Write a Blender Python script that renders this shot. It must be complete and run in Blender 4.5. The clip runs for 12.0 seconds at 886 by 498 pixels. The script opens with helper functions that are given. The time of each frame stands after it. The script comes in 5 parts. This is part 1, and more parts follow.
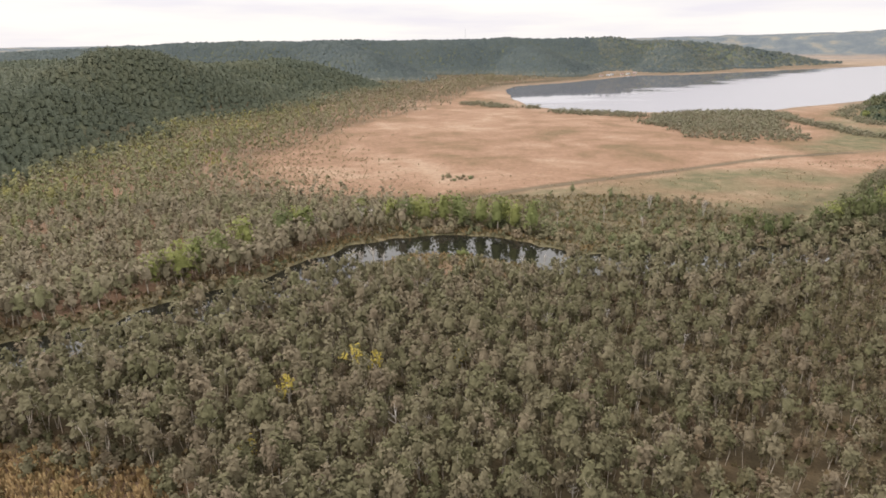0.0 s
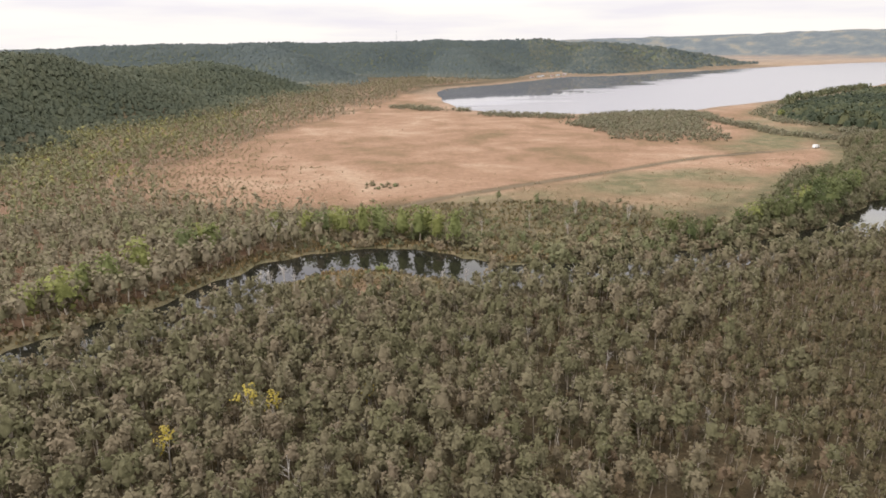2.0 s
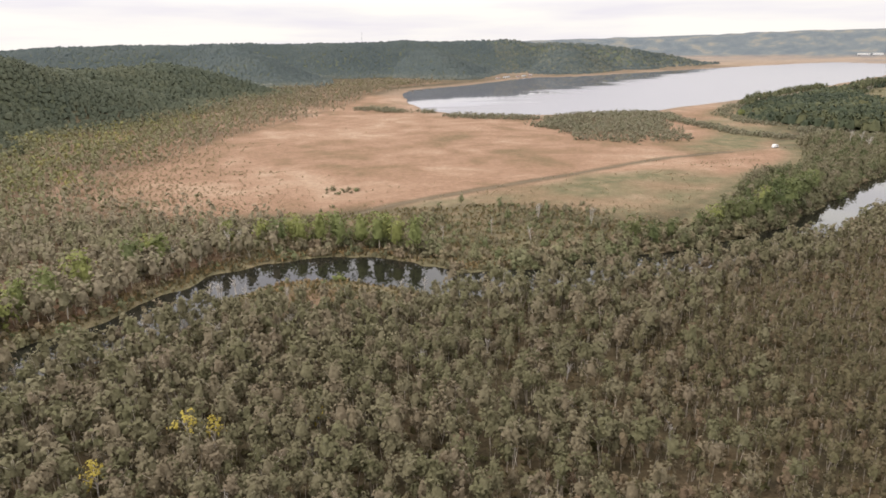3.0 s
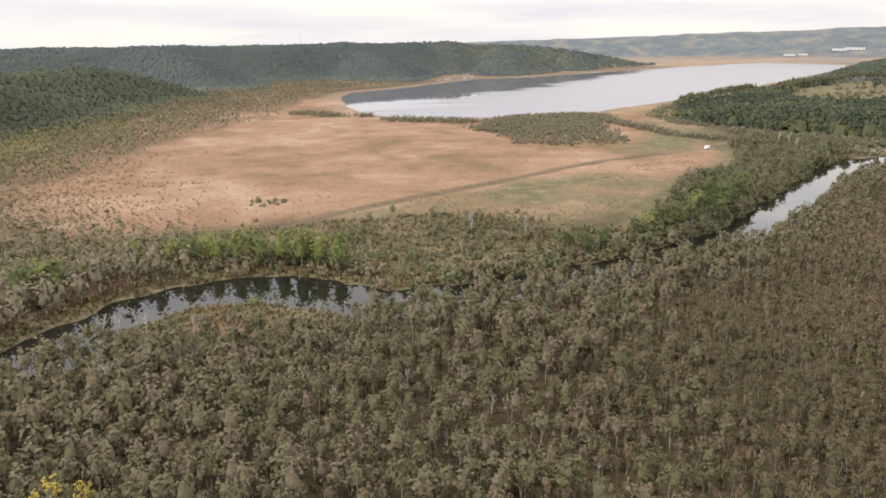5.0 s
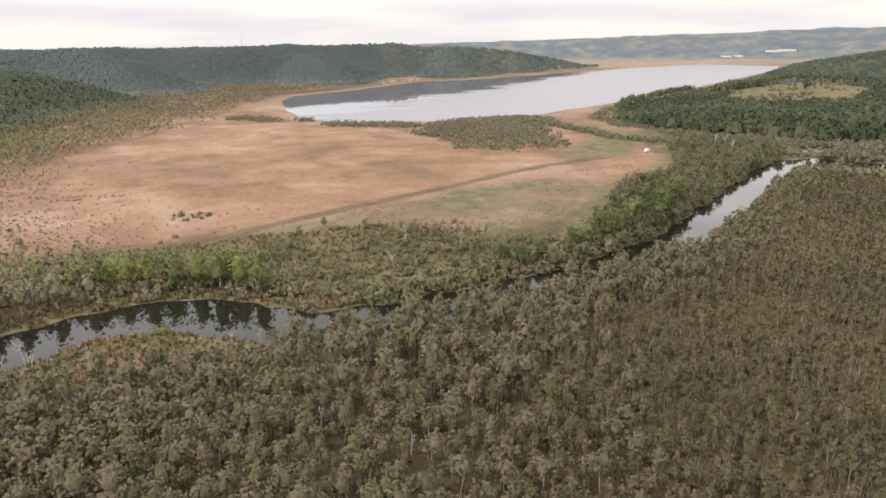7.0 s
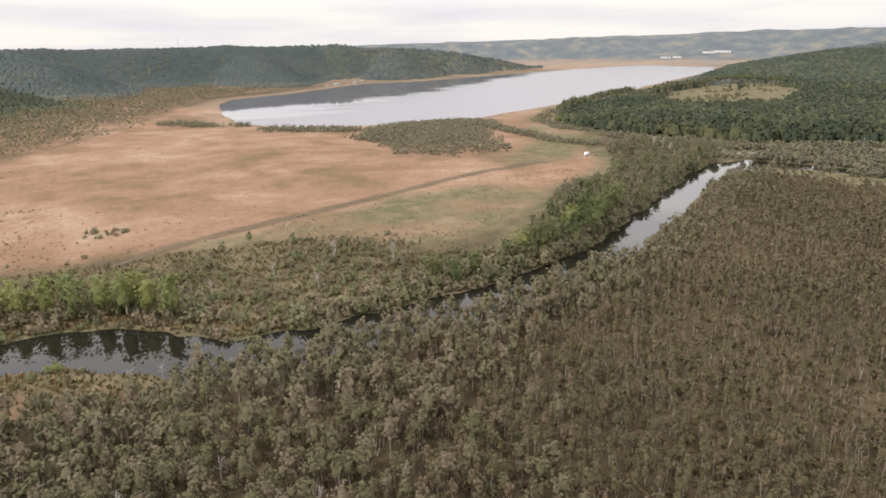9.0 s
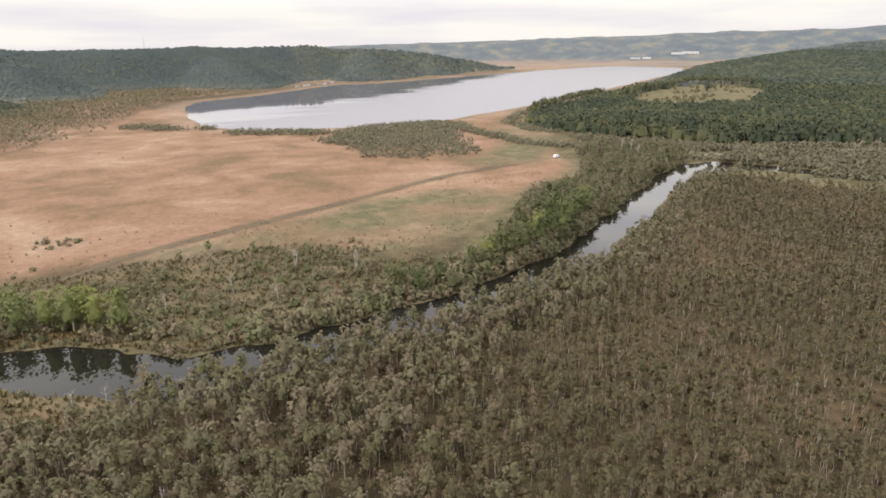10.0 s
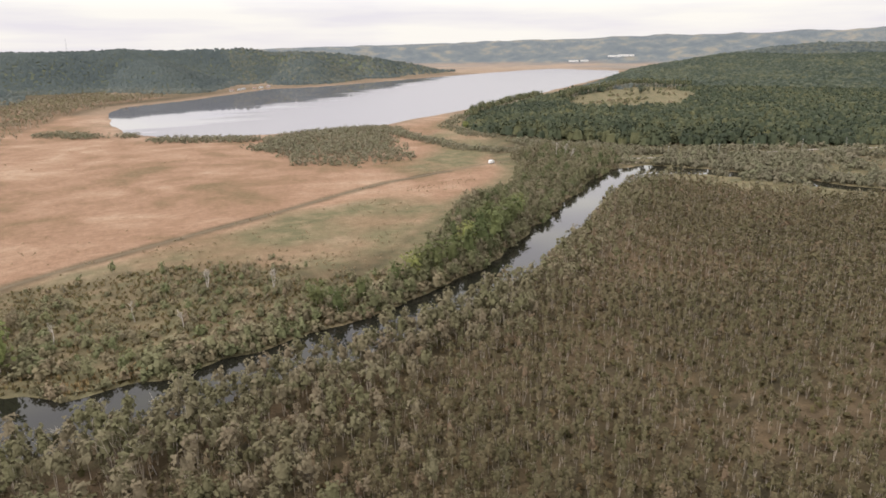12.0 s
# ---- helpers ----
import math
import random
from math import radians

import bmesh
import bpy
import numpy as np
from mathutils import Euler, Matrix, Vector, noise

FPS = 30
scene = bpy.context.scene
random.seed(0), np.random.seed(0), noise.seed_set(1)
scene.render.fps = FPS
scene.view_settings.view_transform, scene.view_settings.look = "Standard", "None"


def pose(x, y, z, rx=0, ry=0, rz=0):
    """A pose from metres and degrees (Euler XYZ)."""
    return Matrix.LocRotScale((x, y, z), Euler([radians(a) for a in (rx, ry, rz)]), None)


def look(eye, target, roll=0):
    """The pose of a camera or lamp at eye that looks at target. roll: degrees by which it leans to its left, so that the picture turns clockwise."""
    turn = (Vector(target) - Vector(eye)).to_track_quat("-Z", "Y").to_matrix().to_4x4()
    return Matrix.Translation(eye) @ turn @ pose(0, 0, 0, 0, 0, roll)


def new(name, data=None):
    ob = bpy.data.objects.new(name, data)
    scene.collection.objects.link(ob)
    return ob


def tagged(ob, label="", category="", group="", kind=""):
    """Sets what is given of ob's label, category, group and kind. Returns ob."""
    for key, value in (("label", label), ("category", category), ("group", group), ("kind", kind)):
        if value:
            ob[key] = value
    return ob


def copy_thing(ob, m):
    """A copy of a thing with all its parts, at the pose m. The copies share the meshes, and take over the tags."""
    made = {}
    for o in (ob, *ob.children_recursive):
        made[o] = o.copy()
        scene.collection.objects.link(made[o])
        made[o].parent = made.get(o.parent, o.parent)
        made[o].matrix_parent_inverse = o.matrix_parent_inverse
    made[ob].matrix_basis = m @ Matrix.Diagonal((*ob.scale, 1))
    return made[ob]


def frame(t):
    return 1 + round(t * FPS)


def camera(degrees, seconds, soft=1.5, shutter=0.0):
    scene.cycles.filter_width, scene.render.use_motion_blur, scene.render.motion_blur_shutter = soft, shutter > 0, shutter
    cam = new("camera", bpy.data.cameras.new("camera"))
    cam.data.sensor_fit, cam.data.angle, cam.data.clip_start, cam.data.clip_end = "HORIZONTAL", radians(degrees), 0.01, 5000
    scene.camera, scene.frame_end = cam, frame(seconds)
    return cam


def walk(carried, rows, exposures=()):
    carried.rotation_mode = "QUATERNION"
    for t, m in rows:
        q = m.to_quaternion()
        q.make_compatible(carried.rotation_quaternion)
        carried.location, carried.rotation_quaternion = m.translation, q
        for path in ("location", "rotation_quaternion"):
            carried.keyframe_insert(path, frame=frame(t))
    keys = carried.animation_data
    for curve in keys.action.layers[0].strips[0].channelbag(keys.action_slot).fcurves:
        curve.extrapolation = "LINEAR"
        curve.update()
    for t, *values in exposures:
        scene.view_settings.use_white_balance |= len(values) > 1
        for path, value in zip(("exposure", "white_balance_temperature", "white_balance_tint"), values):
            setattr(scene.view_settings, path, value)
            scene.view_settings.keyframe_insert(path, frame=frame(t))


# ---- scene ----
cam = camera(69.1, 12.0, soft=1.68)
PATH = [
    (0, (0.00, 0.00, 84.99), (-10.93, 94.55, 54.33), -0.29),
    (0.5, (1.58, 4.01, 85.11), (-7.25, 98.81, 54.51), -0.34),
    (1, (3.36, 8.09, 85.18), (-3.29, 103.07, 54.62), -0.34),
    (1.5, (5.44, 11.72, 85.28), (1.23, 106.87, 54.78), -0.40),
    (2, (7.66, 15.29, 85.57), (5.89, 110.53, 55.11), -0.43),
    (2.5, (9.84, 18.95, 85.81), (10.51, 114.21, 55.40), -0.47),
    (3, (12.03, 22.73, 85.98), (14.86, 117.96, 55.60), -0.49),
    (5, (21.84, 36.87, 87.09), (32.57, 131.58, 56.82), -0.54),
    (5.5, (24.40, 40.07, 87.47), (36.97, 134.55, 57.22), -0.53),
    (6, (27.02, 43.16, 87.82), (41.36, 137.41, 57.63), -0.55),
    (6.5, (29.85, 46.35, 88.14), (46.00, 140.32, 58.00), -0.53),
    (7, (32.82, 49.34, 88.47), (50.77, 142.99, 58.35), -0.53),
    (9, (44.58, 60.58, 90.33), (69.79, 152.56, 60.26), -0.50),
    (9.5, (47.59, 63.13, 90.88), (74.62, 154.60, 60.83), -0.52),
    (10, (50.74, 65.64, 91.31), (79.66, 156.54, 61.31), -0.48),
    (10.5, (53.98, 68.20, 91.63), (84.81, 158.49, 61.69), -0.44),
    (11, (57.27, 70.69, 91.93), (90.01, 160.34, 62.06), -0.39),
    (11.5, (60.81, 73.13, 92.31), (95.47, 162.07, 62.50), -0.41),
    (12, (64.39, 75.44, 92.63), (101.02, 163.62, 62.90), -0.41),
]
walk(cam, [(t, look(eye, target, roll)) for t, eye, target, roll in PATH],
     exposures=[(0.0, 0.12, 6500, 12), (3.0, 0.09, 6500, 12), (6.0, 0.05, 6500, 12), (12.0, 0.0, 6500, 12)])

# ---- light ----
SUN_ELEVATION, SUN_AZIMUTH = 40.0, -88.0    # degrees; azimuth clockwise from +y


def make_world():
    w = bpy.data.worlds.new("overcast_sky")
    scene.world = w
    w.use_nodes = True
    nt = w.node_tree
    nt.nodes.clear()
    n, ln = nt.nodes.new, nt.links.new
    out, bg = n("ShaderNodeOutputWorld"), n("ShaderNodeBackground")
    sky = n("ShaderNodeTexSky")
    sky.sky_type, sky.sun_disc = "NISHITA", False
    sky.sun_elevation, sky.sun_rotation = radians(SUN_ELEVATION), radians(SUN_AZIMUTH)
    dim = n("ShaderNodeVectorMath")
    dim.operation = "SCALE"
    dim.inputs["Scale"].default_value = 0.12
    ln(sky.outputs[0], dim.inputs[0])
    co, mp = n("ShaderNodeTexCoord"), n("ShaderNodeMapping")
    mp.inputs["Scale"].default_value = (1.0, 1.0, 9.0)
    ln(co.outputs["Generated"], mp.inputs[0])
    nz, ramp = n("ShaderNodeTexNoise"), n("ShaderNodeValToRGB")
    nz.inputs["Scale"].default_value, nz.inputs["Detail"].default_value = 3.2, 6.0
    ln(mp.outputs[0], nz.inputs[0])
    e = ramp.color_ramp.elements
    e[0].position, e[0].color = 0.36, (0.85, 0.82, 0.865, 1)
    e[1].position, e[1].color = 0.6, (1.02, 0.99, 0.922, 1)
    ln(nz.outputs[0], ramp.inputs[0])
    mix = n("ShaderNodeMix")
    mix.data_type = "RGBA"
    mix.inputs[0].default_value = 0.93
    ln(dim.outputs[0], mix.inputs[6])
    ln(ramp.outputs[0], mix.inputs[7])
    # an overcast sky is brighter towards the zenith
    sep, up = n("ShaderNodeSeparateXYZ"), n("ShaderNodeMapRange")
    ln(co.outputs["Generated"], sep.inputs[0])
    ln(sep.outputs[2], up.inputs[0])
    up.inputs[1].default_value, up.inputs[2].default_value, up.inputs[3].default_value, up.inputs[4].default_value = 0.05, 0.22, 1.0, 1.85
    lift = n("ShaderNodeVectorMath")
    lift.operation = "SCALE"
    ln(mix.outputs[2], lift.inputs[0])
    ln(up.outputs[0], lift.inputs["Scale"])
    ln(lift.outputs[0], bg.inputs[0])
    bg.inputs[1].default_value = 1.0
    ln(bg.outputs[0], out.inputs[0])


make_world()
sun_data = bpy.data.lights.new("sun", "SUN")
sun_data.energy, sun_data.angle, sun_data.color = 2.1, radians(10), (1.0, 0.94, 0.92)
_el, _az = radians(SUN_ELEVATION), radians(SUN_AZIMUTH)
sun = new("sun", sun_data)
sun.matrix_world = look((900 * math.sin(_az) * math.cos(_el), 900 * math.cos(_az) * math.cos(_el), 900 * math.sin(_el)), (0, 0, 0))


# ---- plan: lines and outlines, metres ----
RIVER = [(-193, 98, 14), (-162, 127, 14), (-140, 148, 14.5), (-118, 167, 14.5), (-103, 192, 14.5), (-81, 214, 14.5), (-72, 239, 14), (-62, 253, 14), (-49, 265, 14.5), (-32, 271, 15),
         (-13, 270, 14), (1, 262, 14), (23, 250, 13), (47, 252, 13), (80, 262, 12), (115, 271, 12), (156, 291, 11.5), (195, 314, 11), (253, 365, 11.5), (297, 405, 11), (354, 458, 12.5),
         (393, 477, 19), (420, 479, 19), (448, 455, 12), (474, 412, 9), (487, 368, 9), (515, 335, 9), (575, 305, 9), (700, 270, 9)]
LAKE = [(-15, 1085), (4, 935), (55, 862), (134, 838), (230, 850), (328, 880), (438, 975), (580, 1090), (760, 1260), (1150, 1640), (1640, 2120),
        (1830, 2380), (1740, 2780), (1480, 2620), (960, 2235), (660, 1985), (420, 1795), (293, 1760), (100, 1450), (-15, 1330), (-28, 1200)]
MEADOW = [(-150, 372), (-205, 451), (-192, 549), (-185, 645), (-147, 779), (-106, 974), (-75, 1180), (-20, 1180), (-12, 1080), (5, 932), (55, 858),
          (134, 833), (328, 876), (438, 971), (440, 900), (395, 790), (380, 700), (330, 640), (315, 560), (300, 495), (282, 470), (215, 420), (179, 392), (130, 350),
          (94, 345), (44, 374), (-7, 370), (-56, 360), (-110, 355)]
GREEN_A = [(-30, 352), (46, 398), (120, 446), (190, 470), (222, 440), (190, 395), (130, 335), (70, 345), (-10, 345)]
GREEN_B = [(300, 640), (330, 760), (400, 830), (420, 800), (395, 720), (400, 670), (350, 630), (300, 560), (240, 520), (215, 545)]
PLATEAU = [(392, 812), (385, 735), (425, 655), (474, 585), (553, 540), (669, 492), (900, 430), (1500, 260), (3000, -300), (4900, 0), (4900, 1700),
           (3600, 2150), (2600, 2280), (1900, 2250), (1640, 2080), (1160, 1600), (765, 1225), (590, 1060), (470, 940)]
CLEARING = [(590, 865), (640, 945), (700, 1010), (880, 1100), (915, 1010), (820, 860), (740, 800), (650, 805)]
SOUTH_WOOD = [(-150, 60), (-120, -70), (60, -90), (180, -20), (230, 128), (430, 225), (600, 270), (560, 275), (500, 305), (455, 338), (436, 368), (412, 405), (404, 430), (398, 448), (370, 448), (335, 434), (294, 396), (251, 362), (195, 312),
              (156, 290), (115, 270), (80, 260), (47, 250), (23, 242), (8, 233), (-10, 225), (-31, 222), (-46, 219), (-58, 228), (-81, 212), (-103, 190), (-118, 165), (-140, 147), (-172, 120)]
WEST_WOOD = [(-240, 110), (-165, 130), (-121, 170), (-106, 195), (-90, 222), (-86, 255), (-76, 276), (-60, 298), (-90, 340), (-150, 378), (-198, 451), (-188, 549),
             (-182, 645), (-145, 779), (-104, 974), (-85, 1180), (-60, 1400), (60, 1560), (-100, 1620), (-232, 1300), (-251, 966), (-315, 836), (-345, 724), (-342, 591), (-330, 479), (-305, 382),
             (-300, 327), (-290, 250)]
NORTH_SCRUB = [(-66, 284), (-35, 280), (-12, 278), (4, 270), (25, 256), (47, 260), (80, 266), (115, 275), (156, 295), (186, 320), (150, 322), (125, 330), (110, 333), (102, 356), (82, 370),
               (55, 375), (0, 366), (-24, 357), (-58, 354), (-93, 345)]
EAST_BANK = [(120, 277), (156, 295), (195, 318), (251, 370), (294, 410), (354, 465), (396, 497), (425, 550), (385, 600), (340, 580), (322, 525), (302, 492),
             (272, 462), (222, 425), (190, 375), (160, 330), (125, 296)]
LAKE_SCRUB = [(132, 745), (160, 800), (196, 844), (258, 868), (305, 850), (308, 820), (272, 706), (262, 650), (255, 600), (197, 590), (160, 620), (150, 680)]
SHORE = [(398, 448), (404, 430), (412, 405), (436, 368), (455, 338), (500, 305), (520, 326), (490, 358), (464, 392), (446, 425), (430, 452), (413, 462)]
GLADE = [(-135, 104), (-112, 109), (-97, 111), (-86, 106), (-72, 106), (-60, 96), (-56, 76), (-80, 50), (-140, 55)]
CREEK = [(308, 830), (304, 760), (312, 707), (325, 640), (365, 603), (418, 604), (470, 572)]
ROAD_SCRUB = [(395, 690), (430, 640), (472, 580), (550, 530), (668, 486), (690, 430), (570, 345), (525, 350), (500, 375), (492, 410), (482, 460), (445, 490), (405, 505), (380, 590)]
TRACK = [(-140, 300), (-60, 330), (-28, 350), (-5, 376), (46, 412), (117, 458), (160, 489), (201, 516), (260, 540), (312, 560), (365, 575), (412, 545), (430, 525), (516, 511), (621, 500), (700, 478)]
ROAD = [(412, 545), (430, 528), (516, 512), (621, 499), (700, 477), (900, 410), (1500, 220)]
# crest lines: x, y, height, half width
RIDGES = [
    [(-395, 300, 36, 105), (-405, 400, 42, 105), (-404, 472, 43, 105), (-400, 506, 43, 102), (-393, 532, 42, 96), (-385, 550, 37, 88), (-370, 567, 26, 78), (-355, 583, 11, 66), (-345, 600, 2, 55)],
    [(-520, 590, 30, 120), (-500, 650, 50, 165), (-472, 715, 66, 158), (-456, 745, 69, 152), (-438, 770, 66, 148), (-416, 805, 58, 145), (-392, 845, 46, 130), (-362, 885, 32, 110), (-326, 932, 14, 90), (-295, 960, 3, 70)],
    [(-900, 820, 50, 260), (-475, 712, 53, 160)],
    [(-820, 1010, 54, 220), (-480, 1030, 50, 165), (-412, 1106, 60, 165), (-380, 1128, 55, 150), (-346, 1150, 43, 130), (-305, 1178, 24, 110), (-252, 1225, 3, 80)],
    [(-3000, 1300, 46, 700), (-1800, 1550, 50, 600), (-1250, 1800, 66, 500), (-850, 1950, 84, 470), (-300, 2120, 88, 430), (300, 2430, 88, 420), (700, 2540, 74, 330), (950, 2590, 36, 210), (1110, 2640, 4, 130)],
    [(0, 2280, 84, 320), (50, 1920, 46, 210), (85, 1710, 6, 120)],
    [(500, 2500, 84, 260), (480, 2200, 58, 200), (425, 1960, 8, 130)],
    [(-560, 1960, 84, 320), (-380, 1640, 48, 210), (-270, 1430, 6, 130)],
    [(760, 2560, 66, 200), (740, 2350, 38, 150), (710, 2190, 5, 90)],
    [(-4650, 900, 60, 700), (-3900, 2600, 58, 700), (-2600, 3950, 66, 700), (-900, 4600, 74, 600), (400, 4650, 92, 600), (1500, 4420, 120, 600),
     (2500, 3950, 150, 650), (3300, 3300, 172, 700), (3950, 2500, 195, 700), (4500, 1400, 205, 700)],
]


def sstep(a, b, v):
    u = np.clip((v - a) / (b - a), 0, 1)
    return u * u * (3 - 2 * u)


def near_line(x, y, line, closed=False):
    """Distance to a polyline, and the further numbers of its points at the nearest place."""
    pts = np.array(line, float)
    if closed:
        pts = np.vstack([pts, pts[:1]])
    best = np.full(x.shape, 1e9)
    extra = np.zeros((pts.shape[1] - 2,) + x.shape)
    for a, b in zip(pts[:-1], pts[1:]):
        d = b[:2] - a[:2]
        u = np.clip(((x - a[0]) * d[0] + (y - a[1]) * d[1]) / (d @ d), 0, 1)
        r = np.hypot(x - a[0] - u * d[0], y - a[1] - u * d[1])
        m = r < best
        best = np.where(m, r, best)
        for k in range(len(extra)):
            extra[k] = np.where(m, a[2 + k] + u * (b[2 + k] - a[2 + k]), extra[k])
    return best, extra


def inside(x, y, poly):
    c = np.zeros(x.shape, bool)
    for (xa, ya), (xb, yb) in zip(poly, poly[1:] + poly[:1]):
        if ya != yb:
            c ^= ((ya > y) != (yb > y)) & (x < (xb - xa) * (y - ya) / (yb - ya) + xa)
    return c


def depth_in(x, y, poly):
    """Distance to the outline, positive inside."""
    return near_line(x, y, poly, True)[0] * np.where(inside(x, y, poly), 1, -1)


def vnoise(x, y, size, seed=0):
    x, y = x / size + 1000.37 + seed * 17.1, y / size + 1000.71 + seed * 9.3
    i, j = np.floor(x).astype(np.int64), np.floor(y).astype(np.int64)
    u, v = x - i, y - j
    u, v = u * u * (3 - 2 * u), v * v * (3 - 2 * v)

    def h(a, b):
        n = (a * 374761393 + b * 668265263 + seed * 974634777) & 0x7FFFFFFF
        n = ((n ^ (n >> 13)) * 1274126177) & 0x7FFFFFFF
        return ((n ^ (n >> 16)) & 0xFFFF) / 65535.0

    return (h(i, j) * (1 - u) + h(i + 1, j) * u) * (1 - v) + (h(i, j + 1) * (1 - u) + h(i + 1, j + 1) * u) * v


def fbm(x, y, size, seed=0, octaves=4):
    t, a, s = 0, 0.5, 0
    for k in range(octaves):
        t, s = t + a * vnoise(x, y, size / 2 ** k, seed + k), s + a
        a *= 0.5
    return t / s


def river_gap(x, y):
    """Distance outside the river's edge, with an uneven bank."""
    d, (w,) = near_line(x, y, RIVER)
    return d - w + 5 * (vnoise(x, y, 13, 3) - 0.5) + 2 * (vnoise(x, y, 5, 4) - 0.5)


def lake_gap(x, y):
    return -depth_in(x, y, LAKE) + 14 * (fbm(x, y, 60, 5) - 0.5)


def hills(x, y):
    wx, wy = x + 36 * (fbm(x, y, 170, 11) - 0.5), y + 36 * (fbm(x, y, 170, 12) - 0.5)
    z = np.zeros(x.shape)
    rough = (fbm(x, y, 130, 13) - 0.5) * 0.4
    for n, r in enumerate(RIDGES):
        d, (h, w) = near_line(wx, wy, r)
        z = np.maximum(z, h * np.clip(1 - sstep(0, 1, d / w), 0, 1) * (1 + rough * (1 if n < 4 else 0.5)))
    p = depth_in(x, y, PLATEAU)
    rise = np.interp(0.9 * x + 0.43 * y, (600, 700, 800, 900, 1027, 1425, 2022, 2556, 4000), (2, 4, 8, 12, 15, 25, 57, 84, 120))
    rise = rise * (0.12 + 0.88 * sstep(1150, 720, 0.9 * y - 0.43 * x))
    q = rise * sstep(0, 110, p) + sstep(20, 260, p) * (4 + 0.14 * rise) * (fbm(x, y, 230, 14) - 0.5)
    return np.maximum(z, np.maximum(q, 0))


def height(x, y):
    z = hills(x, y) + 0.3 * (fbm(x, y, 22, 8) - 0.5)
    g = river_gap(x, y)
    z = np.where(g < 6, z - 1.9 + 1.9 * sstep(-6, 3, g), z)
    k = lake_gap(x, y)
    return np.where(k < 8, np.minimum(z, 0.3) - 1.8 + 1.8 * sstep(-16, 5, k), z)


# ---- mesh helpers ----
def quad_mesh(name, verts, faces, slots=None, tint=None, smooth=False, normals=None):
    """A mesh of four-cornered faces from arrays."""
    me = bpy.data.meshes.new(name)
    verts, faces = np.ascontiguousarray(verts, np.float32), np.ascontiguousarray(faces, np.int32)
    me.vertices.add(len(verts))
    me.vertices.foreach_set("co", verts.ravel())
    me.loops.add(faces.size)
    me.loops.foreach_set("vertex_index", faces.ravel())
    me.polygons.add(len(faces))
    me.polygons.foreach_set("loop_start", np.arange(len(faces), dtype=np.int32) * 4)
    me.polygons.foreach_set("loop_total", np.full(len(faces), 4, np.int32))
    if slots is not None:
        me.polygons.foreach_set("material_index", np.ascontiguousarray(slots, np.int32))
    me.polygons.foreach_set("use_smooth", np.full(len(faces), smooth))
    if tint is not None:
        me.attributes.new("tint", "FLOAT", "POINT").data.foreach_set("value", np.ascontiguousarray(tint, np.float32))
    if normals is not None:
        me.attributes.new("custom_normal", "FLOAT_VECTOR", "POINT").data.foreach_set("vector", np.ascontiguousarray(normals, np.float32).ravel())
    me.update(calc_edges=True)
    return me


def unit(v):
    return v / (np.linalg.norm(v, axis=-1, keepdims=True) + 1e-9)


def leaf_clumps(rng, centres, size, hub, soft=0.82):
    """Small bent four-cornered leaf clumps at the given centres, facing roughly away from the hubs of their lobes.
    Returns verts, faces and the rounded normals of the foliage."""
    n = len(centres)
    out = unit(centres - hub)
    nrm = unit(out + rng.normal(0, 0.45, (n, 3)) + (0, 0, 0.35))
    a = unit(np.cross(nrm, rng.normal(0, 1, (n, 3))))
    b = np.cross(nrm, a)
    s = size * rng.uniform(0.6, 1.35, (n, 1))
    bend = nrm * s * 0.35
    v = np.stack([centres + a * s * 0.5 - bend * 0.5, centres + b * s * rng.uniform(0.3, 0.6, (n, 1)) + bend * 0.4,
                  centres - a * s * 0.5 - bend * 0.5, centres - b * s * rng.uniform(0.3, 0.6, (n, 1)) + bend * 0.4], 1)
    vn = unit(out * soft + nrm * (1 - soft) + (0, 0, 0.12))
    return v.reshape(-1, 3), np.arange(4 * n).reshape(-1, 4), np.repeat(vn, 4, axis=0)


